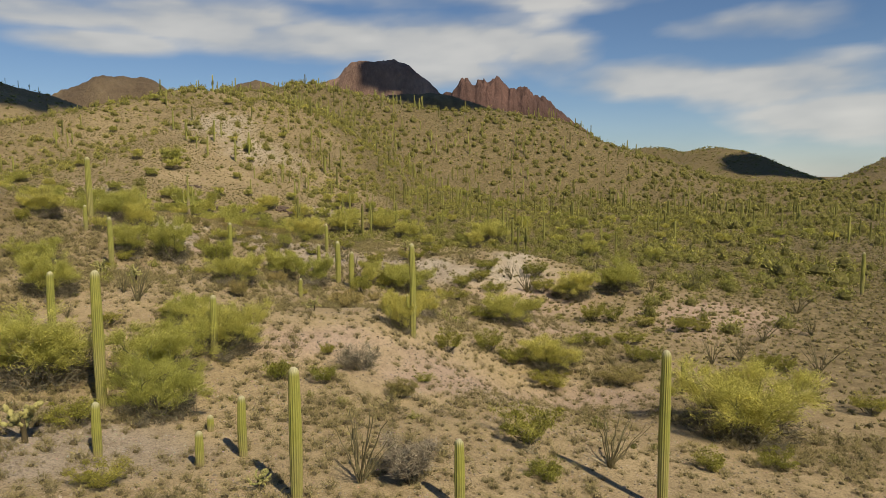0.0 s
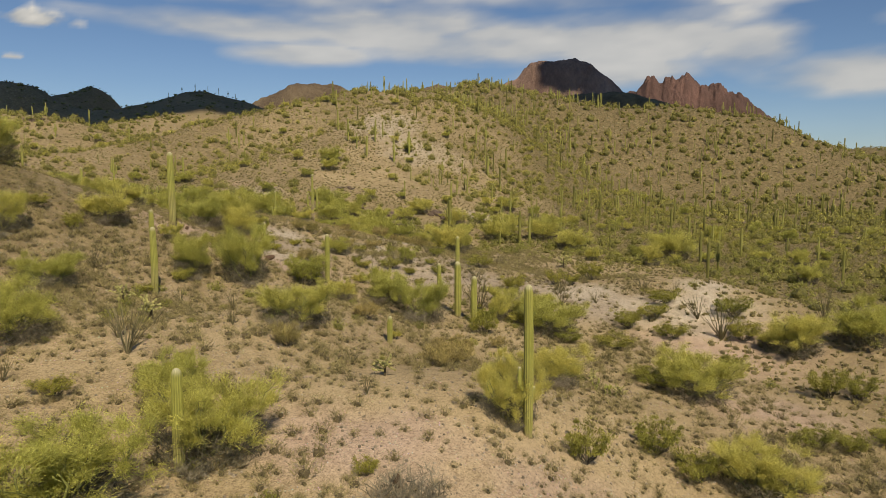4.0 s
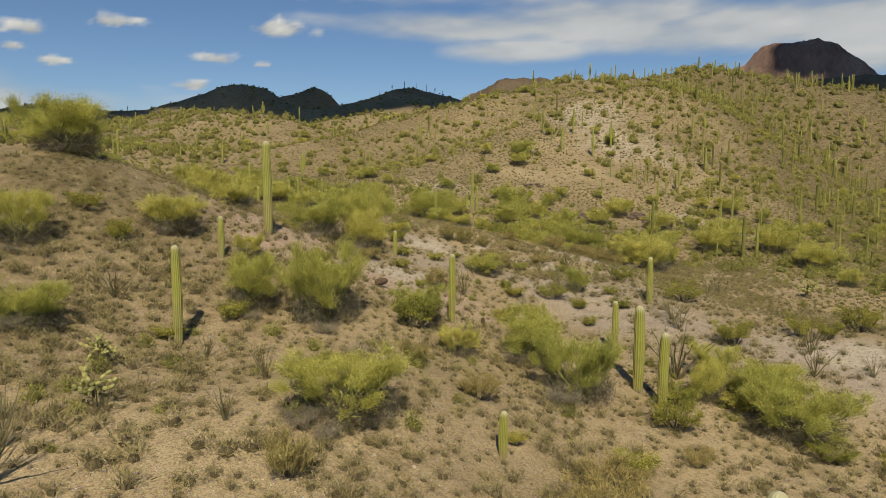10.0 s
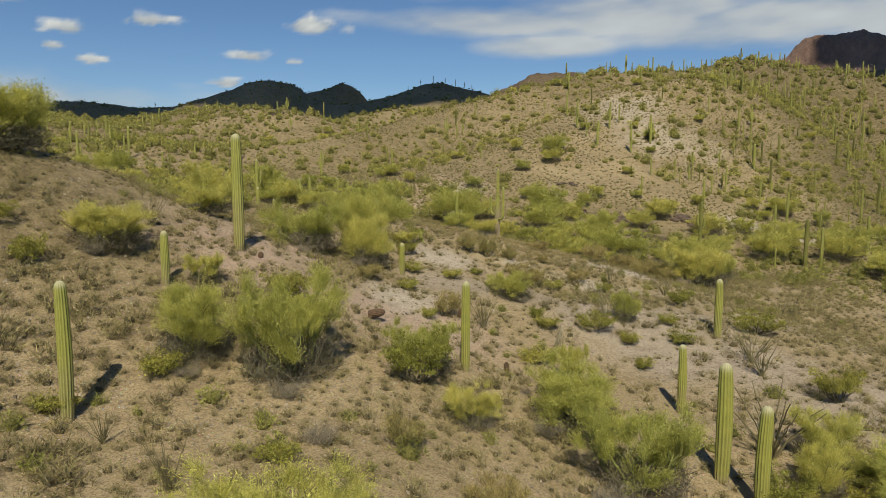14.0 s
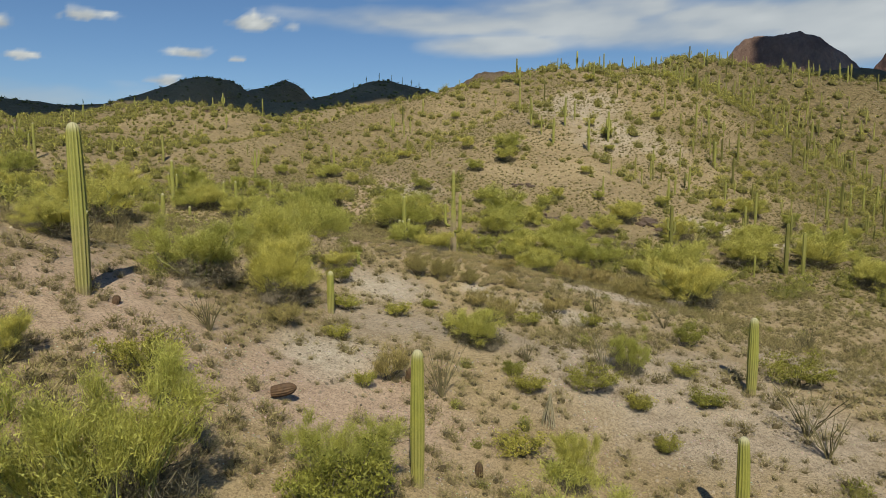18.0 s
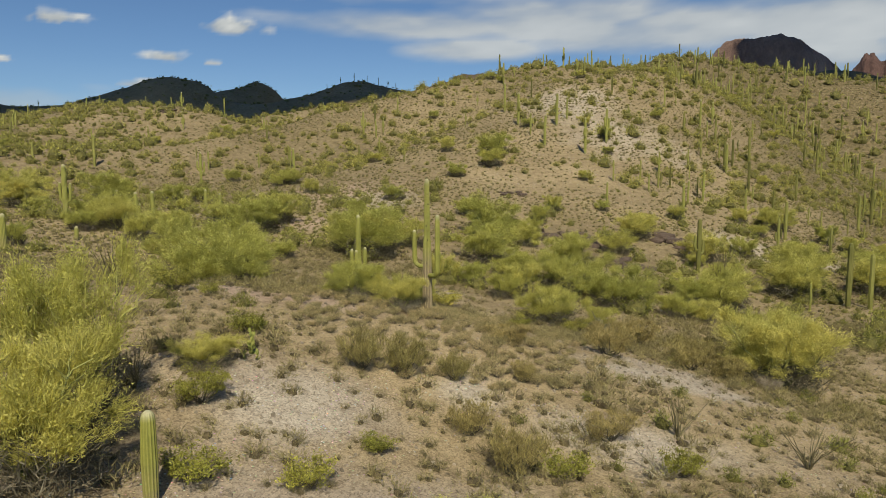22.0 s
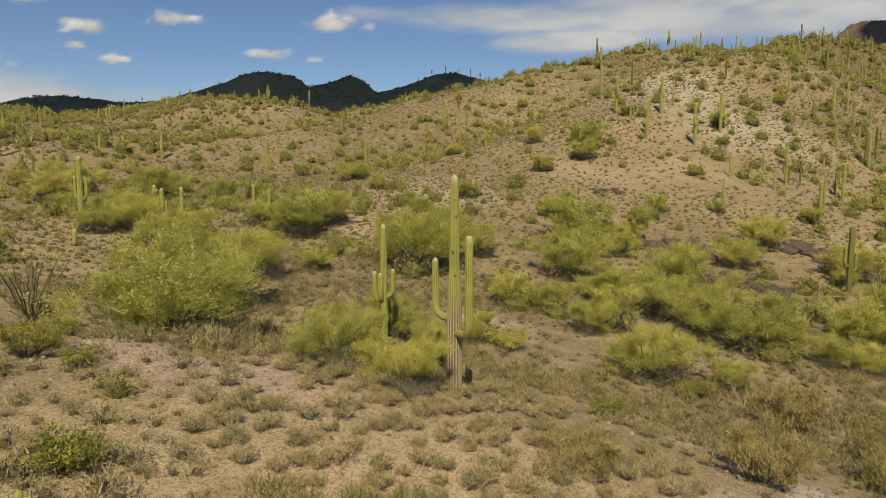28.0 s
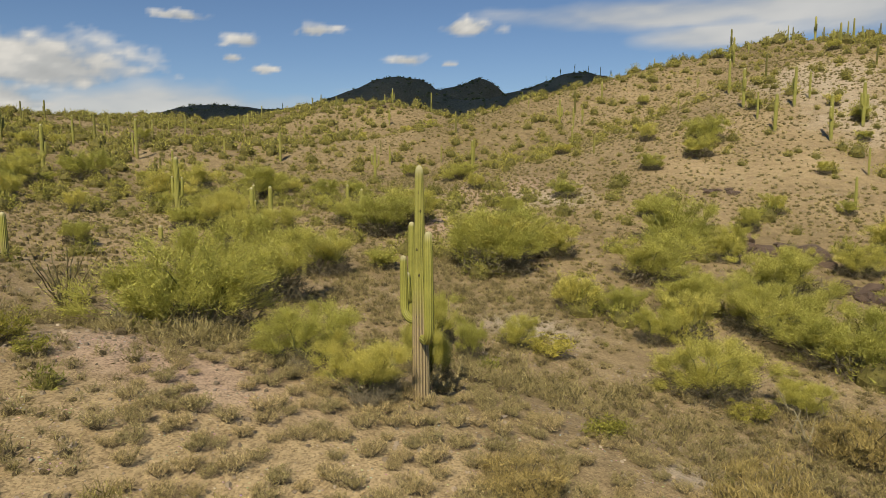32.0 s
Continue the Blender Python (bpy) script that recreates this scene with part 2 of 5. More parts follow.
FAR_SAGUARO = plant_material("far_saguaro_skin", (0.12, 0.125, 0.03), (0.24, 0.235, 0.065), scale=0.2, through_light=0)
# hearts of tufts and shrubs: twigs and leaves, with the inner shade painted dark
TWIG_SHADE_CORE = rock_material("shaded_tuft_heart", (0.07, 0.056, 0.028), (0.2, 0.16, 0.08), 14.0)
GREEN_SHADE_CORE = rock_material("shaded_shrub_heart", (0.07, 0.069, 0.016), (0.25, 0.232, 0.058), 7.0)
SLOPE_SHADE_CORE = rock_material("shaded_slope_heart", (0.07, 0.06, 0.025), (0.26, 0.215, 0.09), 10.0)
GRAVEL = plant_material("gravel_stones", (0.22, 0.175, 0.13), (0.42, 0.35, 0.27), rough=0.95, scale=0.4, through_light=0, leafy=(0.5, 1.35))
DRY_BRUSH = plant_material("dry_grey_brush_twigs", (0.14, 0.12, 0.085), (0.34, 0.295, 0.21), scale=3, through_light=0)
DEAD = plant_material("dead_wood", (0.2, 0.175, 0.112), (0.38, 0.34, 0.224), scale=3, through_light=0)
PALE_STONE = rock_material("pale_stone", (0.33, 0.27, 0.2), (0.6, 0.53, 0.43), 6.0)
DARK_ROCK = rock_material("dark_outcrop_rock", (0.085, 0.06, 0.045), (0.19, 0.14, 0.105), 1.5)
RED_ROCK = rock_material("red_cliff_rock", (0.13, 0.08, 0.062), (0.42, 0.28, 0.21), 0.12, 0.35)
CRAG_ROCK = rock_material("dark_red_crag_rock", (0.06, 0.034, 0.029), (0.2, 0.112, 0.09), 0.1, 0.25)
SCRUB_ROCK = rock_material("scrub_covered_rock", (0.08, 0.068, 0.035), (0.26, 0.21, 0.11), 0.35)
BROWN_ROCK = rock_material("brown_cliff_rock", (0.1, 0.07, 0.045), (0.24, 0.185, 0.11), 0.09, 0.6)

# ---- ground ----
# each hill or hollow: centre x, y, height, half widths, turn in radians
FLAT = -9.53
HILLS = [
    (40.5, 192.0, 43.83, 36.6, 78.9, -0.49), (177.5, 281.2, 49.34, 39.7, 86.2, 1.17),
    (-155.6, 231.1, 16.56, 23.6, 57.9, 0.95), (-22.6, 186.6, 18.5, 15.8, 81.8, -0.65),
    (-173.2, 408.0, 40.3, 23.1, 130.8, -1.18), (-215.1, 514.8, 85.57, 24.8, 83.1, -0.14),
    (-101.2, 385.3, 52.25, 44.3, 96.4, -0.7), (-393.0, 405.7, 44.8, 81.6, 414.7, 0.52),
    (36.1, 328.1, 47.79, 46.4, 137.0, -0.86), (506.5, 607.4, 40.6, 35.0, 56.4, 0.87),
    (572.0, 508.3, 41.8, 54.9, 58.9, 0.33), (487.0, 173.0, 54.3, 48.6, 64.5, 1.7),
    (214.0, 264.0, 5.2, 13.0, 26.0, 0.0), (181.0, 284.0, 3.0, 12.0, 20.0, 0.0), (-222.0, 474.0, -4.4, 11.0, 17.0, 0.0), (551.0, 549.0, -7.0, 9.0, 16.0, 0.0),
    (30.0, 250.0, 2.4, 10.0, 14.0, 0.0), (-2.0, 212.0, 1.8, 9.0, 12.0, 0.0), (123.0, 300.0, 1.5, 12.0, 14.0, 0.0), (-301.0, 356.0, -2.0, 12.0, 16.0, 0.0),
    (-236.0, 411.0, 6.0, 10.0, 14.0, 0.0), (-222.0, 524.0, 5.0, 10.0, 12.0, 0.0), (-96.0, 388.0, 6.0, 20.0, 12.0, 0.0),
    (-223.0, 458.0, 4.6, 8.0, 14.0, 0.0), (-209.0, 402.0, 2.5, 7.0, 9.0, 0.0), (-111.0, 417.0, 4.6, 12.0, 12.0, 0.0)]
SLOPES = [
    (-10.6, -2.0, 2.84, 7.0, 18.2, 1.56), (42.6, -93.2, -4.79, 58.8, 55.3, 1.05),
    (40.3, -33.6, 2.97, 57.4, 30.5, -0.31), (13.7, -43.8, -2.27, 18.0, 7.9, -1.08),
    (-43.2, -29.2, 3.4, 28.7, 62.0, 1.39), (-24.3, -32.1, 4.05, 10.6, 8.0, 0.56),
    (36.3, -39.9, -4.2, 8.0, 7.9, 0.68), (40.4, -28.4, 3.4, 8.0, 8.0, -1.22),
    (23.8, -31.2, -0.91, 8.0, 8.0, -0.5), (46.3, -15.8, -2.92, 17.7, 8.0, -0.61),
    (25.5, -31.1, -0.37, 8.0, 8.0, -1.13)]
KNOLLS = [
    (-6.0, -64.0, -0.19, 6.0, 6.0, 0.0), (3.0, -70.0, -0.21, 6.0, 6.0, 0.0), (9.0, -66.0, 0.35, 5.0, 5.0, 0.0), (12.0, -55.0, 1.02, 5.0, 5.0, 0.0),
    (-1.0, -76.0, -1.21, 7.0, 7.0, 0.0), (-4.0, -57.5, 0.41, 5.0, 5.0, 0.0), (37.0, -60.0, -1.8, 9.0, 9.0, 0.0), (51.0, -56.0, -0.71, 9.0, 9.0, 0.0),
    (33.0, -38.0, 0.81, 6.0, 6.0, 0.0), (-12.0, -44.0, -0.19, 5.0, 5.0, 0.0), (-2.0, -48.0, -1.12, 5.0, 5.0, 0.0), (-20.5, -37.5, 0.72, 5.0, 5.0, 0.0),
    (-29.0, -29.0, 0.5, 8.0, 8.0, 0.0), (-24.0, -33.0, -0.34, 5.0, 5.0, 0.0), (-18.0, -36.0, -0.34, 5.0, 5.0, 0.0), (-14.0, -80.0, -0.79, 9.0, 9.0, 0.0),
    (12.0, -82.0, 0.27, 9.0, 9.0, 0.0), (25.0, -72.0, -0.89, 8.0, 8.0, 0.0), (-34.0, -38.0, 0.93, 9.0, 9.0, 0.0),
    (-33.0, -22.0, 2.7, 7.0, 6.0, 0.0), (-13.0, 5.0, -1.0, 5.0, 5.0, 0.0), (-5.0, -11.5, 0.8, 4.0, 3.2, 0.0), (-18.0, 1.0, -1.1, 5.0, 5.0, 0.0),
    (10.8, -18.8, 1.0, 7.0, 5.0, 0.27), (11.6, -24.2, -1.2, 5.0, 5.0, 0.06),
    (2.4, -48.6, 1.87, 5.0, 5.0, 1.45), (13.9, -60.2, 1.23, 5.0, 5.0, 1.49),
    (8.6, -53.0, -1.63, 5.0, 5.0, -0.94), (21.9, -67.6, -1.98, 5.0, 5.0, -1.03),
    (-3.6, -44.5, -0.84, 5.0, 5.0, 0.26), (6.8, -14.0, -0.96, 5.0, 5.0, 1.52),
    (4.8, -20.5, 0.71, 5.0, 5.0, 0.62), (-1.5, -23.6, -0.49, 5.0, 6.4, 0.37),
    (28.3, 37.0, -1.47, 5.0, 10.0, -0.25), (-6.5, -25.4, 0.32, 5.0, 5.0, -1.15),
    (-2.8, -36.5, 0.52, 5.0, 5.0, -0.28), (1.1, -34.1, -0.21, 5.0, 9.6, 0.27)]
rng = np.random.default_rng(7)
LATTICE = rng.random((256, 256))


def value_noise(x, y):
    xi, yi = np.floor(x).astype(int), np.floor(y).astype(int)
    u, v = x - xi, y - yi
    u, v = u * u * (3 - 2 * u), v * v * (3 - 2 * v)
    a, b = LATTICE[xi & 255, yi & 255], LATTICE[(xi + 1) & 255, yi & 255]
    c, d = LATTICE[xi & 255, (yi + 1) & 255], LATTICE[(xi + 1) & 255, (yi + 1) & 255]
    return (a * (1 - u) + b * u) * (1 - v) + (c * (1 - u) + d * u) * v - 0.5


def fbm(x, y, octaves=4):
    return sum(value_noise(x * 2 ** k + 17 * k, y * 2 ** k + 31 * k) / 2 ** k for k in range(octaves))


def ground_z(x, y):
    x, y = np.asarray(x, float), np.asarray(y, float)
    z = FLAT + 0 * x
    for cx, cy, h, sx, sy, turn in HILLS + SLOPES + KNOLLS:
        c, s = math.cos(turn), math.sin(turn)
        u, v = ((x - cx) * c + (y - cy) * s) / sx, ((y - cy) * c - (x - cx) * s) / sy
        z = z + h * np.exp(-(u * u + v * v) / 2)
    far = np.clip((np.hypot(x, y + 40) - 90) / 150, 0, 1)
    return z + 0.16 * fbm(x / 3.1, y / 3.1, 2) + far * (3.2 * fbm(x / 34, y / 34) + 1.0 * fbm(x / 9, y / 9, 2))


def gz(x, y):
    return float(ground_z(x, y))


# soil patches: x, y, half widths
PALE = [(11.6, 0.0, 2.0, 1.4), (13.0, -2.6, 1.6, 1.0), (36, -34, 6, 3), (29, -28, 3, 2), (42.4, 63, 3.5, 4), (11.3, -2.5, 3.2, 1.2), (3, -9, 1, 1), (14, 138, 9, 16),
        (23, 116, 9, 10), (34, 66, 4, 5), (-2, -13.5, 2, 2), (-3.7, 20.5, 2.2, 2.2), (9, -10, 3, 1.5), (-2, -24.7, 2, 2),
        (-17, 65, 4, 4), (6.9, 2.6, 0.8, 0.8), (40, -30, 3, 2)]
PINK = [(13, -73, 3, 2), (21, -70.5, 5, 2.2), (17.4, -70.3, 6, 3.5), (26.5, -69.4, 5, 3.5), (51, -54, 6, 5), (33, -54, 4, 3), (35.8, -40, 7, 5), (-11, -26.7, 4, 5), (-1, -28.6, 5, 3),
        (6.9, -66.3, 4, 2.5), (-8, -29.5, 4, 4), (-6, -3.5, 3.5, 1.4), (-27, 70, 9, 8), (-21, 47, 6, 4)]
GREY = [(0.6, -17.7, 5, 3), (13.4, -20, 6, 4), (16.5, -23.6, 6, 4), (-5.7, -80, 4, 4), (28.6, -32, 4, 4), (22.8, -27.5, 6, 4),
        (-3, -13, 4, 2), (24, -12, 7, 4)]


def patch(spots, x, y):
    w = 0 * x
    wob = 0.55 * fbm(x / 2.3 + 5, y / 2.3, 3) + 0.5 * fbm(x / 9 + 40, y / 9, 2)
    for cx, cy, sx, sy in spots:
        r = np.hypot((x - cx) / sx, (y - cy) / sy)
        w = np.maximum(w, np.clip(1.6 - r + wob, 0, 1) * (0.72 if sx > 8 else 0.95))
    return w


def flat_mesh(name, verts, faces, mat, smooth=False):
    """A mesh from arrays of places and of triangles or quads."""
    me = bpy.data.meshes.new(name)
    verts, faces = np.asarray(verts, np.float32), np.asarray(faces, np.int32)
    n, k = faces.shape
    me.vertices.add(len(verts))
    me.vertices.foreach_set("co", verts.ravel())
    me.loops.add(n * k)
    me.loops.foreach_set("vertex_index", faces.ravel())
    me.polygons.add(n)
    me.polygons.foreach_set("loop_start", np.arange(0, n * k, k, dtype=np.int32))
    me.polygons.foreach_set("use_smooth", np.full(n, smooth))
    me.update(calc_edges=True)
    me.materials.append(mat)
    return me


def spread(lo, a, b, hi, step, grow):
    """Even steps from a to b, growing steps out to lo and hi."""
    mid = list(np.arange(a, b + step / 2, step))
    out, s = [], step
    while mid[-1] + sum(out) < hi:
        s = s * grow
        out.append(s)
    up = list(mid[-1] + np.cumsum(out))
    out, s = [], step
    while mid[0] - sum(out) > lo:
        s = s * grow
        out.append(s)
    return np.array(list((mid[0] - np.cumsum(out))[::-1]) + mid + up)


def build_ground():
    xs, ys = spread(-4200, -32, 52, 4200, 0.6, 1.03), spread(-900, -108, 62, 4200, 0.6, 1.027)
    X, Y = np.meshgrid(xs, ys)
    Z = ground_z(X, Y)
    nx, ny = len(xs), len(ys)
    idx = np.arange(nx * ny).reshape(ny, nx)
    quads = np.stack([idx[:-1, :-1], idx[:-1, 1:], idx[1:, 1:], idx[1:, :-1]], -1).reshape(-1, 4)
    me = flat_mesh("ground", np.stack([X, Y, Z], -1).reshape(-1, 3), quads, SOIL, smooth=True)
    col = np.ones((nx * ny, 4), np.float32)
    spur = np.exp(-(((X - 2) / 34) ** 2 + ((Y - 120) / 50) ** 2))
    col[:, 3] = (np.clip(np.maximum(np.maximum(np.clip((Y - 15) / 60, 0, 0.6), (X - 34) / 30), np.exp(-((X + 21) / 8) ** 2 - ((Y + 36) / 10) ** 2)) + 0.5 * fbm(X / 25, Y / 25, 3), 0, 1) * (1 - 0.65 * spur)).ravel()
    col[:, 0], col[:, 1], col[:, 2] = (patch(p, X, Y).ravel() for p in (PALE, PINK, GREY))
    at = me.attributes.new("soil", "FLOAT_COLOR", "POINT")
    at.data.foreach_set("color", col.ravel())
    return tagged(new("ground", me), "pale stony desert soil with pink, grey and whitish gravel patches", "ground", kind="structure")


build_ground()


# ---- plant shapes ----
def rand_dirs(r, n, up=0.0):
    d = r.normal(size=(n, 3))
    d[:, 2] = np.abs(d[:, 2]) + up
    return d / np.linalg.norm(d, axis=1, keepdims=True)


def slivers(base, way, length, width, r):
    """Thin pointed leaves: one triangle each."""
    side = np.cross(way, r.normal(size=way.shape))
    side /= np.linalg.norm(side, axis=1, keepdims=True) + 1e-9
    side *= (width / 2)[:, None]
    v = np.stack([base - side, base + side, base + way * length[:, None]], 1).reshape(-1, 3)
    return v, np.arange(len(v)).reshape(-1, 3)


def tube(path, radii, sides=5):
    """A tapering tube along a path; places and quads."""
    path = np.asarray(path, float)
    n = len(path)
    t = np.gradient(path, axis=0)
    t /= np.linalg.norm(t, axis=1, keepdims=True) + 1e-9
    ref = np.tile([0.31, 0.87, 0.12], (n, 1))
    u = np.cross(t, ref)
    u /= np.linalg.norm(u, axis=1, keepdims=True) + 1e-9
    w = np.cross(t, u)
    a = np.arange(sides) * 2 * math.pi / sides
    ring = path[:, None] + (u[:, None] * np.cos(a)[None, :, None] + w[:, None] * np.sin(a)[None, :, None]) * np.asarray(radii)[:, None, None]
    v = ring.reshape(-1, 3)
    i = np.arange(n * sides).reshape(n, sides)
    f = np.stack([i[:-1], np.roll(i[:-1], -1, 1), np.roll(i[1:], -1, 1), i[1:]], -1).reshape(-1, 4)
    return v, f


def join(chunks):
    vs, fs, o = [], [], 0
    for v, f in chunks:
        vs.append(v)
        fs.append(f + o)
        o += len(v)
    return np.concatenate(vs), np.concatenate(fs)


def part(name, me, parent, label=""):
    """One mesh object under a thing."""
    ob = new(name, me)
    ob.parent = parent
    if label:
        ob["label"] = label
    return ob


def limb_paths(r, n, height, reach, wiggle=0.12, start=0.0, least=0.45):
    out = []
    for k in range(n):
        a = 2 * math.pi * (k + r.random()) / n
        h, d = height * r.uniform(0.55, 1.0), reach * r.uniform(least, 1.0)
        s = np.linspace(0, 1, 6)[:, None]
        p = np.concatenate([np.cos(a) * d * s ** 0.8, np.sin(a) * d * s ** 0.8, start + h * s ** 1.15], 1)
        p[1:-1] += r.normal(size=(4, 3)) * wiggle * height * 0.3
        out.append(p)
    return out


def palo_verde(seed, coarse=1.0):
    """A low spreading tree 4.2 m wide and 2.7 m high: limbs fan out from one foot, and every twig ends in a spray of fine sprigs."""
    r = np.random.default_rng(seed)
    tree = new("palo_verde_tree")
    limbs, tips, ways = [], [], []
    squash = r.uniform(0.8, 1.1, 2)
    for p in limb_paths(r, 11, 2.0, 1.45, 0.1, least=0.3):
        p[:, :2] *= squash
        limbs.append(tube(p, np.linspace(0.06, 0.016, 6), 5))
        for _ in range(7):
            k = r.integers(2, 6)
            q0 = p[k]
            d = (p[k] - p[k - 1]) / (np.linalg.norm(p[k] - p[k - 1]) + 1e-6) + rand_dirs(r, 1, -0.25)[0] * 0.95
            d /= np.linalg.norm(d)
            q = q0 + d * np.linspace(0, r.uniform(0.35, 0.8), 4)[:, None] + [[0, 0, 0]] + r.normal(size=(4, 3)) * 0.03 * np.arange(4)[:, None]
            limbs.append(tube(q, np.linspace(0.018, 0.006, 4), 4))
            tips.append(q[-1])
            ways.append(d)
    v, f = join(limbs)
    part("trunk", flat_mesh("trunk", v, f, PV_BARK, True), tree, "thin grey-green branching limbs")
    tips, ways = np.array(tips), np.array(ways)
    tips[:, 2] = np.maximum(tips[:, 2], 0.35)
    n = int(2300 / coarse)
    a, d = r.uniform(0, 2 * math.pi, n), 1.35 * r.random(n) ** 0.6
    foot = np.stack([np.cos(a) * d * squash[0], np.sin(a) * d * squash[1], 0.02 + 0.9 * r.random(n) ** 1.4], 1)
    # dry twigs low in the tree, dark enough to carry the crown's shade
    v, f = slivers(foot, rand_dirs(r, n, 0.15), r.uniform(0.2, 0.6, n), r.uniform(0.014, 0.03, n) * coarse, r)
    tagged(part("underbrush", flat_mesh("underbrush", v, f, GREY_TWIG), tree, "dry twigs under the crown, darkened for its shade"), kind="stuff")
    chunks = []
    for tip, way in zip(tips, ways):
        full = r.uniform(0.35, 1.25)
        n = int(105 * full / coarse)
        w = way * 0.75 + r.normal(size=(n, 3)) * 0.42 + [0, 0, 0.3]
        w /= np.linalg.norm(w, axis=1, keepdims=True)
        b = tip + r.normal(size=(n, 3)) * 0.09
        length = r.uniform(0.25, 0.62, n)
        chunks.append(slivers(b, w, length, r.uniform(0.008, 0.016, n) * coarse, r))
        n2 = int(270 * full / coarse ** 1.5)
        k = r.integers(0, n, n2)
        leaf = b[k] + w[k] * (length[k] * r.random(n2) ** 0.7)[:, None] + r.normal(size=(n2, 3)) * 0.035
        lw = w[k] * 0.6 + r.normal(size=(n2, 3)) * 0.6
        lw /= np.linalg.norm(lw, axis=1, keepdims=True)
        chunks.append(slivers(leaf, lw, r.uniform(0.045, 0.11, n2) * coarse ** 0.5, r.uniform(0.014, 0.03, n2) * coarse, r))
    v, f = join(chunks)
    part("crown", flat_mesh("crown", v, f, PV_LEAF), tree, "hazy yellow-green crown of fine sprigs")
    return tagged(tree, "bushy palo verde tree with a hazy yellow-green crown on stony soil", "tree", "palo verdes")


def shrub(seed, name, leaf, twig, leaves, label, category, group, size=(0.03, 0.07), leaf_len=(0.05, 0.12), up=0.2, flatness=0.62, clump=0.16):
    """A rounded shrub 1 m wide: stems from one foot and leaves in uneven clumps."""
    r = np.random.default_rng(seed)
    bush = new(name)
    stems, tips = [], []
    for p in limb_paths(r, 15, flatness * 0.9, 0.46, 0.16):
        stems.append(tube(p, np.linspace(0.012, 0.004, 6), 3))
        tips += [p[-1], p[-2], p[-3]]
    v, f = join(stems)
    tagged(part("branchwork", flat_mesh("branchwork", v, f, twig), bush), kind="stuff")
    tips = np.array(tips)
    k = r.integers(0, len(tips), leaves)
    base = tips[k] + rand_dirs(r, leaves, 0) * (r.random(leaves) ** 0.45 * clump * r.uniform(0.5, 1.5, len(tips))[k])[:, None]
    base[:, 2] = np.maximum(base[:, 2] - 0.04, 0.015)
    v, f = slivers(base, rand_dirs(r, leaves, up), r.uniform(*leaf_len, leaves), r.uniform(*size, leaves), r)
    part("foliage", flat_mesh("foliage", v, f, leaf), bush)
    return tagged(bush, label, category, group)


def cactus_column(path, radius, ribs, taper_to=None, foot=1.0):
    """A pleated column along a path: places, quads and how near each place is to a crest."""
    path = np.asarray(path, float)
    n, m = len(path), ribs * 4
    t = np.gradient(path, axis=0)
    t /= np.linalg.norm(t, axis=1, keepdims=True)
    u = np.cross(t, [0.0, 1.0, 0.02])
    u /= np.linalg.norm(u, axis=1, keepdims=True)
    w = np.cross(t, u)
    a = np.arange(m) * 2 * math.pi / m
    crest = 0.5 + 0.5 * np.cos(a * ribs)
    run = np.concatenate([[0], np.cumsum(np.linalg.norm(np.diff(path, axis=0), axis=1))])
    left = run[-1] - run
    taper = np.where(left < radius, np.sqrt(np.clip(1 - (1 - left / radius) ** 2, 0.002, 1)), 1.0)
    taper = taper * np.interp(run / run[-1], [0, 0.12, 0.45, 0.6, 0.8, 1], taper_to or [foot, 0.5 + 0.5 * foot, 1.0, 0.96, 0.9, 0.78])
    rad = radius * taper[:, None] * (0.81 + 0.19 * crest[None] ** 0.8)
    ring = path[:, None] + u[:, None] * (rad * np.cos(a))[..., None] + w[:, None] * (rad * np.sin(a))[..., None]
    i = np.arange(n * m).reshape(n, m)
    f = np.stack([i[:-1], np.roll(i[:-1], -1, 1), np.roll(i[1:], -1, 1), i[1:]], -1).reshape(-1, 4)
    return ring.reshape(-1, 3), f, np.tile(crest, n)


def cactus_mesh(name, path, radius, ribs, mat, foot=1.0, cork=0.0, taper_to=None):
    v, f, crest = cactus_column(path, radius, ribs, taper_to, foot)
    me = flat_mesh(name, v, f, mat, True)
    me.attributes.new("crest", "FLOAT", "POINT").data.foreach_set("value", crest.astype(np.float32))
    me.attributes.new("cork", "FLOAT", "POINT").data.foreach_set("value", (cork * np.clip(2.7 - 5.2 * v[:, 2] / v[:, 2].max(), 0.04, 1)).astype(np.float32))
    top = v[:, 2].max()
    me.attributes.new("tip", "FLOAT", "POINT").data.foreach_set("value", np.clip(1 - (top - v[:, 2]) / (1.3 * radius), 0, 1).astype(np.float32))
    return me


def stem_path(h, lean=0.0, bend=0.0, steps=22):
    s = np.linspace(0, 1, steps) ** 0.8
    s = np.unique(np.concatenate([s, [0.94, 0.965, 0.985, 0.995]]))
    return np.stack([lean * h * s + bend * np.sin(s * 3.1), 0.3 * bend * np.sin(s * 2.0), h * s], 1)


def arm_path(z, out, rise, turn, radius):
    """Out from the stem and up, with a round elbow."""
    k = np.linspace(0, math.pi / 2, 7)
    e = min(0.35, out * 0.8)
    xs = np.concatenate([[0, out - e], out - e + e * np.sin(k[1:])])
    zs = np.concatenate([[z, z + 0.02], z + 0.02 + e * (1 - np.cos(k[1:]))])
    up = np.linspace(0, rise, 10)[1:]
    up = np.unique(np.concatenate([up, [rise - radius * f for f in (0.7, 0.4, 0.15)]]))
    up = up[up > 0.02]
    xs = np.concatenate([xs, np.full(len(up), out) + 0.02 * np.sin(up)])
    zs = np.concatenate([zs, zs[-1] + up])
    return np.stack([xs * math.cos(turn), xs * math.sin(turn), zs], 1)


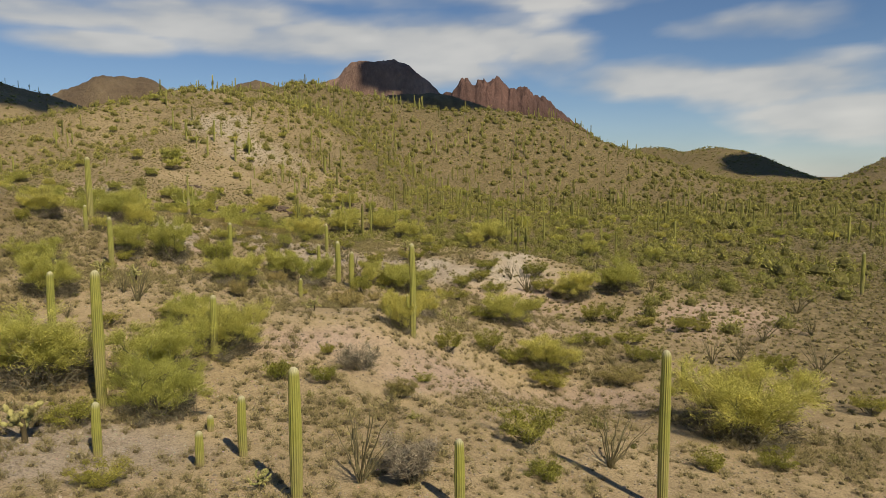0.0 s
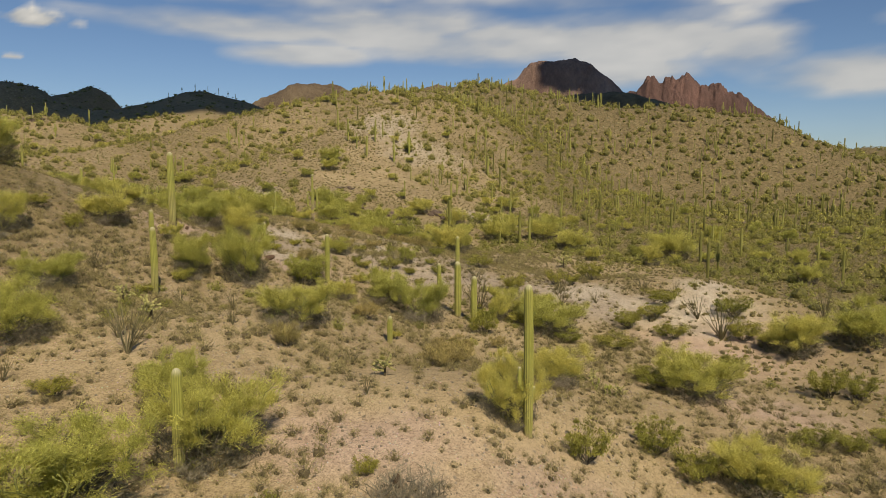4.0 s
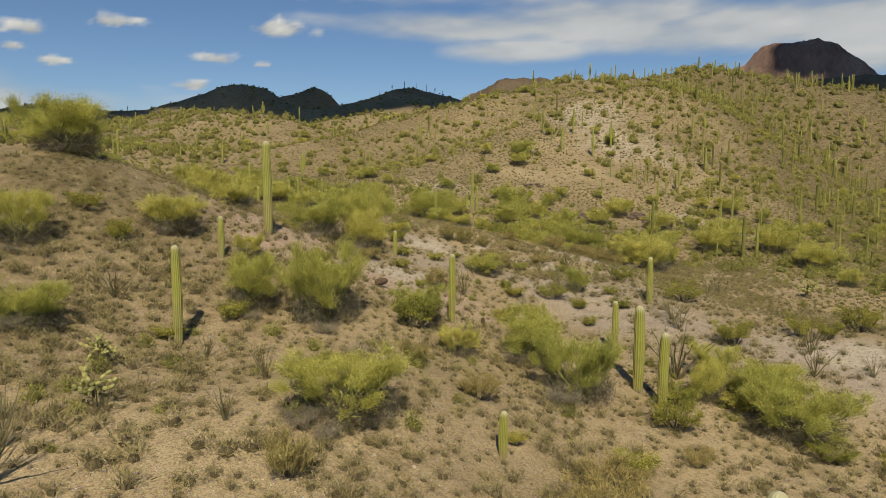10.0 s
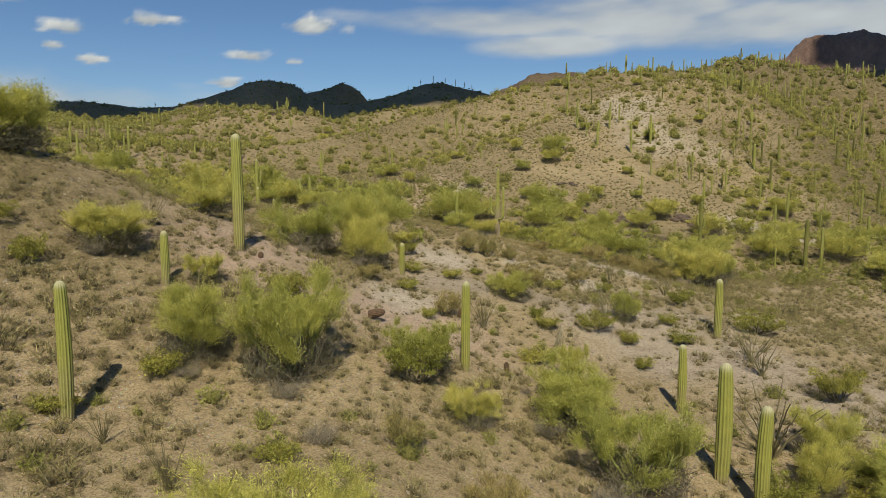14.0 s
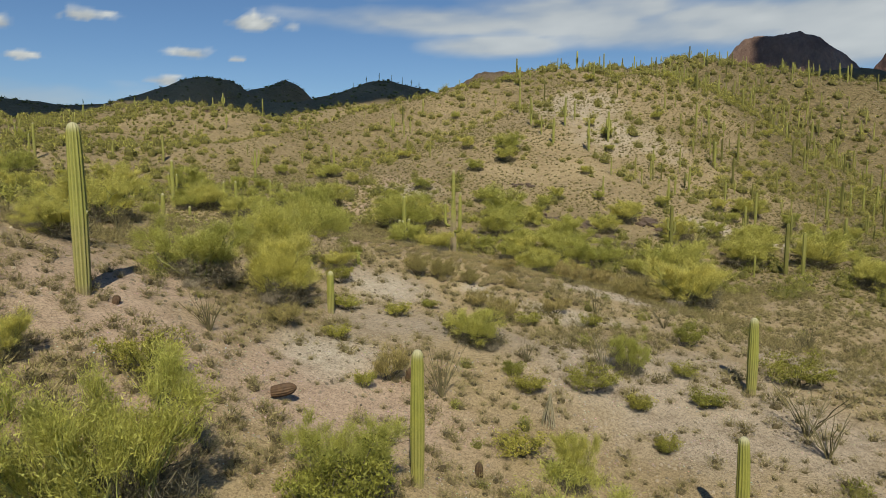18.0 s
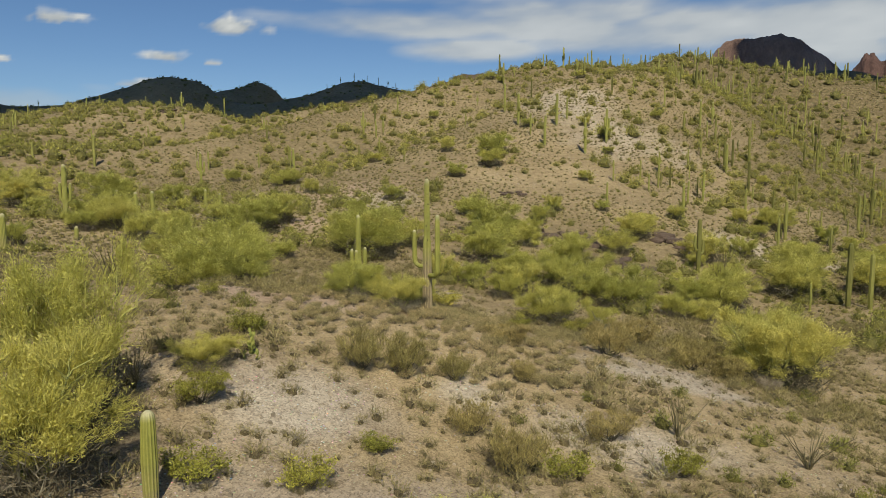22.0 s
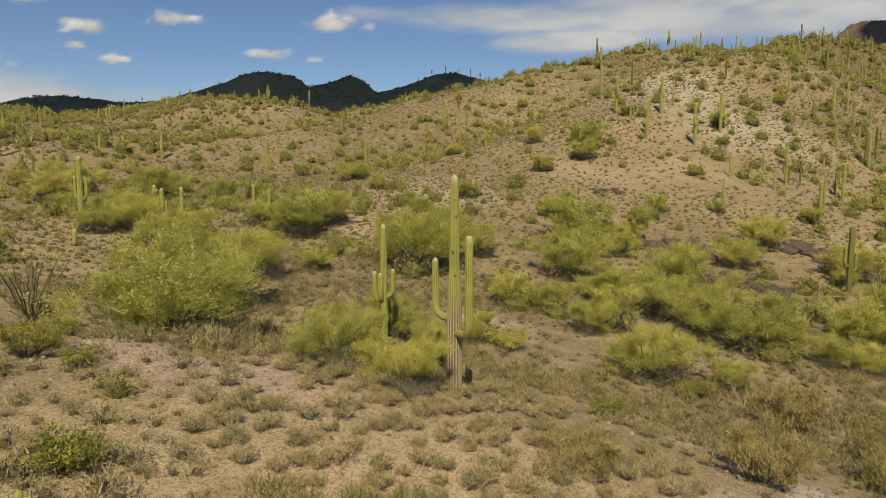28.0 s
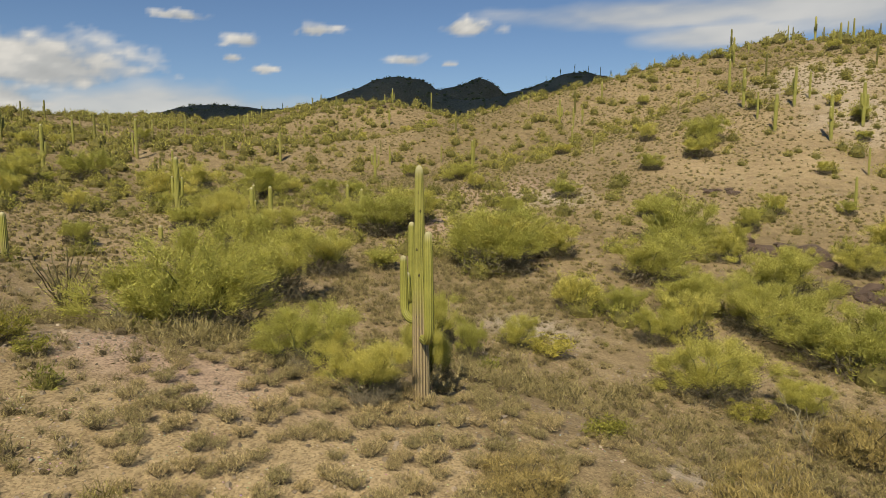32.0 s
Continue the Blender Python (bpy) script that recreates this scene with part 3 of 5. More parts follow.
def saguaro(height, radius, arms=(), lean=0.0, bend=0.0, ribs=13, label="", cork=0.0, foot=0.85, taper_to=None):
    plant = new("saguaro_cactus")
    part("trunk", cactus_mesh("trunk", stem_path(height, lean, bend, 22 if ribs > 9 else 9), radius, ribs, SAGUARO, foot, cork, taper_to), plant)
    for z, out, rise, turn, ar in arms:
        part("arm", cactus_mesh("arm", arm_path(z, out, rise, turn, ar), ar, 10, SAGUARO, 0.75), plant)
    return tagged(plant, label or "single green pleated saguaro column on stony ground", "saguaro", "saguaros")


def ocotillo(seed):
    """Long thin thorny wands fanning from one foot, 2.4 m high."""
    r = np.random.default_rng(seed)
    plant = new("ocotillo")
    for k in range(r.integers(11, 17)):
        a, lean = r.uniform(0, 2 * math.pi), r.uniform(0.08, 0.75)
        h = r.uniform(1.4, 2.5)
        s = np.linspace(0, 1, 7)[:, None]
        d = np.array([[math.cos(a), math.sin(a)]])
        p = np.concatenate([d * (0.05 + lean * h * s ** 1.25), h * (1 - 0.25 * lean) * s], 1)
        p[1:] += r.normal(size=(6, 3)) * 0.025
        v, f = tube(p, np.linspace(0.028, 0.011, 7), 4)
        part("wand", flat_mesh("wand", v, f, OCOTILLO), plant)
    return tagged(plant, "leafless ocotillo with thin brown wands fanning out", "ocotillo", "ocotillos")


def place(protos, spots, unit, turn_seed=3, sink=0.06, tall=None):
    """Sets the first plants down and copies them to the rest of the spots (x, y, size)."""
    r = random.Random(turn_seed)
    first = {}
    for n, (x, y, size) in enumerate(spots):
        k = n % len(protos)
        s = size / unit
        zs = 1.0 if tall is None else r.uniform(*tall)
        m = pose(x, y, gz(x, y) - sink * min(s, 1.5), 0, 0, r.uniform(0, 360)) @ Matrix.Diagonal((s, s, s * zs, 1))
        if k in first:
            copy_thing(protos[k], m)
        else:
            first[k] = m
    for k, m in first.items():
        protos[k].matrix_basis = m

# ---- the big saguaro at the end of the flight ----
big = saguaro(6.7, 0.24, [(2.35, 0.72, 1.45, 2.74, 0.12), (1.95, 0.88, 2.65, -0.83, 0.135)],
              label="tall old saguaro with two upraised arms and a grey corky trunk", cork=1.0, ribs=15, taper_to=[1.0, 1.02, 0.9, 0.66, 0.56, 0.47])
# nest holes as raised near-black plugs: the shade inside is put into their colour
HOLE, hole_nodes, hole_skin = material("nest_hole_shade")
hole_skin.inputs["Base Color"].default_value, hole_skin.inputs["Roughness"].default_value = (0.03, 0.022, 0.015, 1), 0.95
for z, turn, rad in ((2.55, -1.5, 0.2), (3.7, -1.25, 0.165), (4.4, -1.7, 0.145), (5.45, -0.9, 0.125), (5.95, -1.3, 0.11)):
    v, f = tube(np.array([(rad - 0.05, 0, z), (rad - 0.005, 0, z), (rad + 0.008, 0, z)]), [0.045, 0.04, 0.012], 9)
    v = v @ np.array([[math.cos(turn), math.sin(turn), 0], [-math.sin(turn), math.cos(turn), 0], [0, 0, 1]])
    part("nest_hole", flat_mesh("nest_hole", v, f, HOLE, True), big.children[0], "dark round nest hole")
big.matrix_basis = pose(0, 0, gz(0, 0) - 0.1)
candelabra = saguaro(6.0, 0.18, [(2.3, 0.42, 1.1, 3.5, 0.14), (2.35, 0.3, 1.1, 4.5, 0.14), (2.5, 0.42, 1.0, 0.4, 0.13)],
                     label="saguaro with three short raised arms behind a bush", ribs=12)
candelabra.matrix_basis = pose(-6.3, 11.1, gz(-6.3, 11.1) - 0.1)

# ---- saguaros, x, y and height ----
SAGUAROS_A = [
    (14.3, -64.3, 6.9), (14.6, -37.4, 4.6), (15.7, -39.1, 3.9), (13.7, -31.1, 3.3), (16.8, -20.2, 3.6), (-7.0, -46.1, 4.6),
    (-10.2, -29.2, 6.5), (-9.9, -36.5, 2.5), (3.7, -33.2, 4.3), (-3.6, -19.2, 2.2), (-40.5, 29.6, 6.1), (2.2, -87.4, 5.0),
    (7.9, -89.1, 2.7), (-1.0, -82.8, 1.5), (-4.9, -81.1, 2.3), (0.8, -81.8, 2.7), (8.6, -49.3, 1.8), (16.1, -90.3, 6.5),
    (-0.4, -78.1, 0.8), (-5.3, -75.0, 6.8), (-2.3, -74.6, 0.7), (0.3, -68.7, 4.0), (-27.7, 5.8, 2.5), (-8.4, -67.5, 4.1),
    (-19.8, 20.8, 2.4), (32.1, -72.3, 2.3), (-33.8, 21.5, 1.2), (-35.8, 34.1, 3.6), (-34.8, 35.5, 3.7), (-34.6, 51.1, 2.3),
    (-36.5, 51.1, 2.7), (-44.1, 43.9, 2.8)]
SAGUAROS_B = [
    (77.3, -50.6, 5.3), (-89.0, 50.2, 7.0), (-85.2, 70.9, 3.3), (-93.1, 70.4, 7.0)]
HILL_SAGUAROS_A = [
    (24.3, 86.9, 3.1), (28.1, 99.9, 4.0), (14.8, 102.3, 7.0), (7.2, 104.4, 6.1), (4.4, 111.2, 4.7), (19.4, 109.7, 7.0),
    (34.7, 107.3, 3.7), (-94.9, 71.1, 4.4), (-28.0, 115.3, 4.1), (1.7, 120.1, 7.0), (9.8, 117.9, 7.0), (-108.1, 61.8, 2.5),
    (-105.5, 67.4, 5.4), (25.8, 127.4, 3.0), (-10.9, 131.7, 3.1), (43.6, 130.9, 3.8), (-2.0, 138.1, 7.0), (-35.9, 133.5, 6.4),
    (-32.7, 133.2, 4.7), (16.2, 74.3, 3.7), (43.2, 136.0, 6.5), (47.8, 144.0, 5.5), (-46.8, 144.2, 2.5), (29.9, 150.8, 3.5),
    (18.6, 88.3, 3.7), (43.4, 163.6, 3.8), (37.6, 169.4, 3.1), (7.3, 108.3, 4.7), (12.2, 123.1, 4.9), (-150.8, 125.3, 4.3),
    (79.9, 118.5, 6.3), (98.9, 119.5, 3.8)]
HILL_SAGUAROS_B = [
    (-127.7, 164.2, 4.6), (-31.9, 137.5, 3.9), (-115.1, 174.2, 3.7), (36.5, 144.2, 4.7), (24.0, 228.8, 6.1), (-124.1, 213.5, 6.5),
    (53.5, 178.7, 4.6), (179.8, 139.0, 6.9), (126.6, 190.6, 7.0), (104.8, 214.7, 6.7), (145.8, 199.5, 5.4), (194.9, 170.2, 5.7),
    (188.7, 178.3, 7.0), (55.7, 292.2, 4.1), (187.8, 182.5, 7.0), (196.9, 179.9, 5.8), (172.0, 199.4, 5.6), (167.6, 203.0, 5.6),
    (90.2, 232.9, 5.6), (103.0, 230.8, 7.0), (178.7, 197.8, 5.6), (170.1, 215.4, 7.0), (163.2, 220.1, 7.0), (150.4, 227.3, 7.0),
    (79.5, 252.0, 5.6), (124.6, 242.7, 7.0), (-285.2, 350.1, 4.6)]
# plants: x, y, width and height
TREES_A = [
    (28.4, -81.7, 7.8, 3.5), (-2.8, -75.9, 4.4, 2.9), (-8.3, -72.2, 5.6, 2.2), (-2.7, -71.5, 5.2, 1.9), (1.1, -67.4, 4.6, 3), (-1.2, -63.7, 3.2, 2),
    (13.6, -63.5, 3, 2.6), (26.3, -63.1, 4.5, 2.5), (14.1, -59.6, 1.9, 1.8), (-9.7, -59.6, 3.7, 2.8), (18, -55.1, 3.7, 2.2), (28.2, -52.1, 5.4, 2.1),
    (2.9, -51.2, 4.6, 2.4), (-12.1, -49.4, 3.6, 2), (-17.9, -43, 3.1, 2.7), (48, -41.4, 6.3, 3.7), (42.1, -40.8, 5, 2.6), (-5.9, -40.5, 3.4, 2.9),
    (21.8, -39.9, 5.1, 2.6), (11.5, -39.8, 4.2, 3.2), (-2.1, -39.7, 4.5, 4), (5.1, -38.8, 2.2, 1.5), (18.2, -37.2, 2.3, 2), (21.4, -36.1, 3.6, 2.3)]
TREES_B = [
    (8.8, -35.9, 4.4, 2.1), (-13.7, -35.6, 4.1, 1.6), (-8.8, -35, 1.8, 1.4), (2.1, -34.8, 3, 2.1), (19.1, -34.2, 3.1, 2.1), (-3.9, -34, 1.8, 0.7),
    (-25, -30.5, 5.2, 3.7), (8.5, -30.2, 1.5, 2), (-15.8, -23.4, 3.6, 1.8), (-33, -21.6, 6.4, 4.6), (-9.7, -21.5, 5.4, 2.8), (11.3, -20.1, 1.7, 1.8),
    (4.1, -19.9, 3.3, 1.6), (-6, -19.9, 3.5, 3.2), (-7.5, -16.9, 3.9, 4.5), (-5.3, -12.8, 2, 0.7), (-24.3, -8.6, 6.5, 2.9), (-1.2, -1.1, 2.7, 1.5),
    (-3.7, -0.2, 3, 1.7), (-12.3, 3.4, 7.4, 4.3), (-1.6, 3.6, 1.7, 1.8), (18.4, 5, 5.8, 3.8), (19.9, 10.4, 5.3, 3.4), (-3.5, 11.4, 1.6, 1.7)]
TREES_C = [
    (-17.6, 13, 7.2, 2.9), (-6.5, 13.4, 2.9, 2.2), (6.4, 15.5, 5.1, 1.6), (-2.8, 15.6, 1.8, 1.6), (10, 15.8, 2.4, 1.6), (22.5, 17.8, 3.5, 2.8),
    (-19.8, 22.5, 5.4, 2.9), (2.8, 23.4, 3, 2.1), (16.9, 25.3, 3.1, 1.9), (12.4, 25.7, 6.7, 1.6), (19.3, 26.2, 2.8, 1.8), (-0.2, 27.2, 3.1, 1.6),
    (62.3, 27.8, 8.9, 4.7), (8.6, 30, 7.1, 2.6), (-36.4, 31.2, 5.8, 1.9), (-31.3, 31.8, 4.5, 1.5), (3.4, 32.9, 5.3, 1.9), (-11.3, 33.1, 7.4, 2.7)]
TREES = TREES_A + TREES_B + TREES_C
GREENS_A = [
    (12.7, -87, 1.6, 0.8), (21.8, -86.7, 1.5, 1), (26.1, -86.5, 1.9, 1), (-4.5, -84.8, 2, 0.9), (14.1, -82.8, 3.1, 1.7), (40.3, -80.6, 2.6, 1.2),
    (-6.3, -77.4, 2.3, 1.1), (12.1, -73, 1.2, 0.5), (6.1, -72.7, 1.8, 1), (3.6, -71.9, 1.4, 1.2), (41.9, -70.1, 2.1, 1.5), (43.5, -70.6, 1.8, 1.27), (7.1, -68.9, 1, 0.7),
    (25, -65.6, 3, 0.9), (-5.9, -64.3, 1.8, 0.8), (17.1, -64.2, 2.1, 1.7), (34.2, -63.7, 2, 1.6), (35.8, -64.2, 1.8, 1.36), (-2.2, -62.7, 2, 0.9), (23.5, -62.3, 2.4, 1.4),
    (22, -60.7, 2.4, 1.7), (32.2, -58.7, 2.2, 1.3), (34, -59.2, 1.9, 1.1), (37.6, -58.3, 3, 1.1), (44.9, -57, 2.1, 1.6), (46.5, -57.5, 1.8, 1.36), (42.8, -53.9, 2.2, 1.1), (26, -51.2, 3.3, 1.3)]
GREENS_B = [
    (38.9, -50.2, 2.6, 2), (40.9, -50.7, 2.2, 1.7), (0.5, -46, 1.4, 0.6), (-7.5, -46, 1.6, 0.5), (35.6, -43.1, 2.4, 1.1), (26.1, -42.8, 2.9, 1), (22.6, -42.4, 2.1, 0.6),
    (-6.2, -42.2, 1.5, 1), (16, -41.8, 2.3, 1.8), (-14.7, -39.4, 1.5, 1.3), (16.5, -38.5, 2.3, 1.2), (39.2, -38.4, 3.1, 1.8), (-18, -38, 2, 1),
    (33.1, -37.9, 2.9, 1.3), (2.2, -36.7, 3, 1.9), (29.6, -36.7, 2.5, 1.7), (40, -35.4, 3.2, 1.8), (32.7, -34.9, 2.6, 1.4), (-5.3, -33.2, 2.5, 1.4),
    (34.6, -32.5, 3.2, 1.2), (21.5, -27.5, 2.4, 1.7), (12.2, -25.9, 1.1, 0.7), (26.3, -24.8, 2, 1.4), (27.9, -25.3, 1.8, 1.19), (6.8, -23.9, 1.5, 0.8), (30.5, -23.4, 2.7, 1.9)]
GREENS_C = [
    (11.5, -23, 1.3, 0.7), (6, -22.9, 1.1, 0.7), (9.6, -22.2, 2.4, 0.8), (14.5, -21.9, 1.6, 0.8), (13.9, -19.5, 1.3, 0.7), (19.4, -18.3, 3, 1.5),
    (15, -14.6, 1.8, 1.2), (-4.6, -14.5, 1.7, 1), (0.7, -14.4, 1, 0.4), (10, -11.8, 1.4, 0.8), (-5.2, -9.5, 1.5, 0.8), (-10.4, -5.4, 1.9, 1),
    (-8.8, -5.4, 1, 0.5), (4.5, 3.2, 1.2, 0.7), (8.1, 13.1, 1.9, 1)]
GREENS = GREENS_A + GREENS_B + GREENS_C
YELLOWS = [
    (9, -48.1, 0.9, 0.6), (13.7, -46.8, 2, 0.8), (20.1, -37.8, 2.4, 0.7), (6.6, -28.9, 1.9, 0.8), (0.4, -27.4, 0.9, 0.7), (-2, -23, 1.3, 0.7),
    (-3.2, -18, 1.7, 0.8), (-0.6, -17, 1.5, 0.7), (6.3, -12.9, 1.5, 0.8), (-12.9, 7.6, 1.9, 0.5), (-1, 15.5, 2.4, 0.9)]
BROWNS = [
    (9.8, -75.8, 1.9, 1), (30.1, -67.7, 3.2, 1.1), (2.7, -55.9, 1.6, 1.4), (11.9, -54.2, 2.9, 0.9), (12.6, -50.6, 3.2, 0.9), (16.5, -45.3, 1.3, 0.9),
    (7.1, -45, 1.8, 1.2), (3.6, -43, 1.5, 1.1), (1.1, -26, 1.5, 1.4), (-4.5, -23.4, 2, 0.9), (4.7, -13.7, 1.7, 1.5), (3.2, -11.6, 1.5, 1.1),
    (7.9, -10, 1.8, 1), (-0.9, -9.8, 1.6, 1.4), (0.5, -9, 1.7, 1.4), (2.3, -8.3, 1.2, 1), (4.9, -7, 1, 0.9), (4.2, -3.1, 2, 0.6),
    (8.9, 0.3, 2.5, 1.6), (13.6, 4, 2.3, 1.5), (15.4, 3.5, 2, 1.27), (14.6, 7.9, 3.4, 1.6), (17.4, 7.4, 3, 1.36), (11.6, 10.9, 3.2, 1.7)]
BRUSH = [
    (8.5, -71.3, 3.7, 1), (2.9, -53.1, 1.6, 0.8), (1.1, -44.3, 1.7, 1), (10.7, -42, 2.6, 0.7)]
OCOTILLOS_A = [
    (4.9, -86.1, 2.8, 3), (16.6, -86, 3.1, 3.2), (45.6, -72.1, 2.1, 3.1), (42.9, -66.5, 2.1, 2.7), (40.2, -66.2, 2.1, 2.6), (-8.2, -63.5, 1.6, 1.3),
    (55, -63, 1.9, 2.8), (49.4, -62.6, 1.8, 2.9), (7.1, -62.3, 1.9, 1.1), (-4.3, -59.9, 2, 2.8), (-5.3, -58.2, 1.2, 2), (6.3, -56.7, 1.4, 1.3),
    (60.6, -56.2, 2.7, 3.4), (-0.5, -53.9, 1.2, 1.4), (-1.4, -48.8, 1.7, 1.6), (-5.2, -46.7, 0.9, 1.3), (56.7, -44.8, 2.9, 3.6), (-11.5, -44.4, 2.6, 2),
    (50.9, -43.9, 2.1, 2.5), (37.4, -38.1, 1.5, 3.5), (47.8, -36.8, 3.1, 3.7), (36.7, -35.1, 1.4, 2.8), (17, -34.4, 2.6, 4.3), (36, -31.8, 2.8, 2)]
OCOTILLOS_B = [
    (25.2, -31.6, 1.9, 1.9), (-14.1, -31.5, 1.4, 2.2), (28.5, -31.3, 1.6, 1.7), (33.7, -29.6, 2.2, 2), (26, -28.1, 1.6, 2.1), (-5.8, -27.8, 1.6, 1.7),
    (3.3, -26.2, 1.8, 2.3), (18.4, -25.2, 2.3, 2.4), (18.2, -23.5, 1.9, 2.6), (6.5, -21.4, 0.9, 1.2), (10.1, -20.6, 1.7, 2), (-6.7, -14.7, 1.1, 1.5),
    (-20.7, -11.4, 1.5, 2.3), (14.4, -10, 1.8, 1.9), (10.4, -8.8, 1.3, 1.7), (23.6, -5.9, 1.9, 1.6), (24.9, -3.6, 2.3, 1.9), (-18.3, 2.3, 2.9, 3.6),
    (-19.3, 3.9, 2.8, 2.3), (25.7, 45.3, 3.6, 5.6), (27.6, 51.3, 5, 4.3)]
OCOTILLOS = OCOTILLOS_A + OCOTILLOS_B
# trees in the wash beyond: x, y, width
WASH_TREES_A = [
    (-8.6, 40.7, 5.4), (-14.5, 39.8, 4), (0.3, 47.3, 5.8), (-24.9, 38.9, 6.9), (14.9, 51.2, 5.2), (0.2, 38.5, 7.3),
    (4.6, 52.3, 4.5), (-11.4, 39.4, 7), (-17.8, 55, 3.7), (-3.9, 60.3, 4.4), (-39.7, 34.4, 6.4), (25.7, 44.9, 4.5),
    (-30.2, 41.8, 5.2), (-25, 44.9, 6.6), (33.3, 45.7, 8), (-14.8, 65.4, 4.2), (-54.5, 41.5, 6.3), (26.8, 48.1, 4.3),
    (-53.5, 57, 8), (18.4, 60.2, 6.4), (-75, 37, 8), (-7.7, 81.9, 4.1), (22.4, 34.1, 8), (43.1, 47.2, 7.5),
    (-12.3, 34.6, 7.6), (9.2, 41.1, 7.1), (-0.2, 51.4, 8), (-37.6, 86.2, 5.5), (36.2, 51.7, 8), (-82.4, 51.8, 8)]
WASH_TREES_B = [
    (25.5, 54.6, 6.5), (-2.1, 97.4, 7.4), (46, 34.6, 8), (42.6, 80.6, 6.6), (-67, 57.3, 8), (-2.4, 89.8, 5.8),
    (45.9, 54, 8)]
CHOLLAS = [
    (1.0, -86.2, 1.0), (-4.6, -55.0, 1.7), (-7.7, -79.9, 2.4), (-7.4, -51.0, 1.6), (22.3, -54.4, 1.0), (21.0, -52.8, 1.2),
    (18.9, 13.3, 1.0), (8.0, -59.3, 1.3), (35.7, 4.6, 2.5)]
RIBS_AT = (7.6, -26.0)
BARRELS = [
    (1.8, -25.6, 0.5), (-9.1, -28.9, 0.5), (5.4, -31.1, 0.4), (-1.9, -31.0, 0.74), (8.2, -69.6, 0.5)]


# arms by the place in the list: height on the stem, reach, rise, turn, radius
ARMS = {0: [(2.2, 0.42, 0.75, 3.2, 0.1), (2.1, 0.26, 0.05, 0.3, 0.09)], 6: [(3.0, 0.27, 0.05, 0.2, 0.08)],
        10: [(2.6, 0.45, 1.5, 3.3, 0.14), (2.5, 0.5, 1.5, 0.3, 0.14), (3.2, 0.4, 0.4, 1.6, 0.12)],
        27: [(1.2, 0.35, 1.0, 0.2, 0.11)], 33: [(2.6, 0.5, 1.6, 0.3, 0.15)]}


STOUT = {0: 0.86, 1: 1.3, 2: 1.2, 4: 1.12, 6: 1.2, 17: 0.85}


def column_for(x, y, h, k):
    r = random.Random(k * 7 + 1)
    s = saguaro(h + 0.1, (0.16 + 0.016 * h) * STOUT.get(k, 1.0), ARMS.get(k, ()), r.uniform(-0.012, 0.012), r.uniform(-0.04, 0.04), ribs=r.choice((12, 13, 14)), cork=r.uniform(0.1, 0.35),
                label="green pleated saguaro with small side arms" if k in ARMS else "")
    s.matrix_basis = pose(x, y, gz(x, y) - 0.1, 0, 0, 0 if k in ARMS else r.uniform(0, 360))


for k, (x, y, h) in enumerate(SAGUAROS_A + SAGUAROS_B):
    column_for(x, y, h, k)
hill_kinds = [saguaro(5.0, 0.2, ribs=9, label="distant green saguaro column on the hillside"),
              saguaro(5.0, 0.21, [(1.9, 0.5, 1.4, 0.4, 0.15), (2.2, 0.45, 1.2, 3.6, 0.15)], ribs=9, label="distant two-armed saguaro on the hillside"),
              saguaro(5.0, 0.2, [(2.3, 0.45, 1.0, 2.0, 0.14)], 0.02, ribs=9, label="distant one-armed saguaro on the hillside"),
              saguaro(5.0, 0.22, (), -0.02, 0.06, ribs=9, label="distant slender saguaro column on the hillside")]
place(hill_kinds, HILL_SAGUAROS_A + HILL_SAGUAROS_B, 5.0)



def extent(plant):
    """How wide and high the bulk of a plant is."""
    co = []
    for ob in plant.children:
        v = np.empty(len(ob.data.vertices) * 3, np.float32)
        ob.data.vertices.foreach_get("co", v)
        co.append(v.reshape(-1, 3))
    co = np.concatenate(co)
    return 2 * float(np.percentile(np.hypot(co[:, 0], co[:, 1]), 93)), float(np.percentile(co[:, 2], 98))


def settle(protos, spots, turn_seed=3, sink=0.04):
    """Like place(), with the width and the height of each plant."""
    r = random.Random(turn_seed)
    units = [extent(p) for p in protos]
    first = {}
    for n, (x, y, wide, high) in enumerate(spots):
        k = n % len(protos)
        s, z = wide / units[k][0], high / units[k][1]
        z = min(max(z, 0.65 * s), 1.5 * s)
        m = pose(x, y, gz(x, y) - sink * min(z, 1.5), 0, 0, r.uniform(0, 360)) @ Matrix.Diagonal((s, s, z, 1))
        if k in first:
            copy_thing(protos[k], m)
        else:
            first[k] = m
    for k, m in first.items():
        protos[k].matrix_basis = m


trees = [palo_verde(100 + k, 1.0) for k in range(7)]
wash_trees = [palo_verde(110 + k, 1.45) for k in range(5)]
settle(trees, TREES)
settle(wash_trees, [(x, y, w * 0.86, w * 0.45) for x, y, w in WASH_TREES_A + WASH_TREES_B], 4)


def by_size(spots, limit, small, large):
    settle(small, [s for s in spots if s[2] < limit])
    settle(large, [s for s in spots if s[2] >= limit], 8)


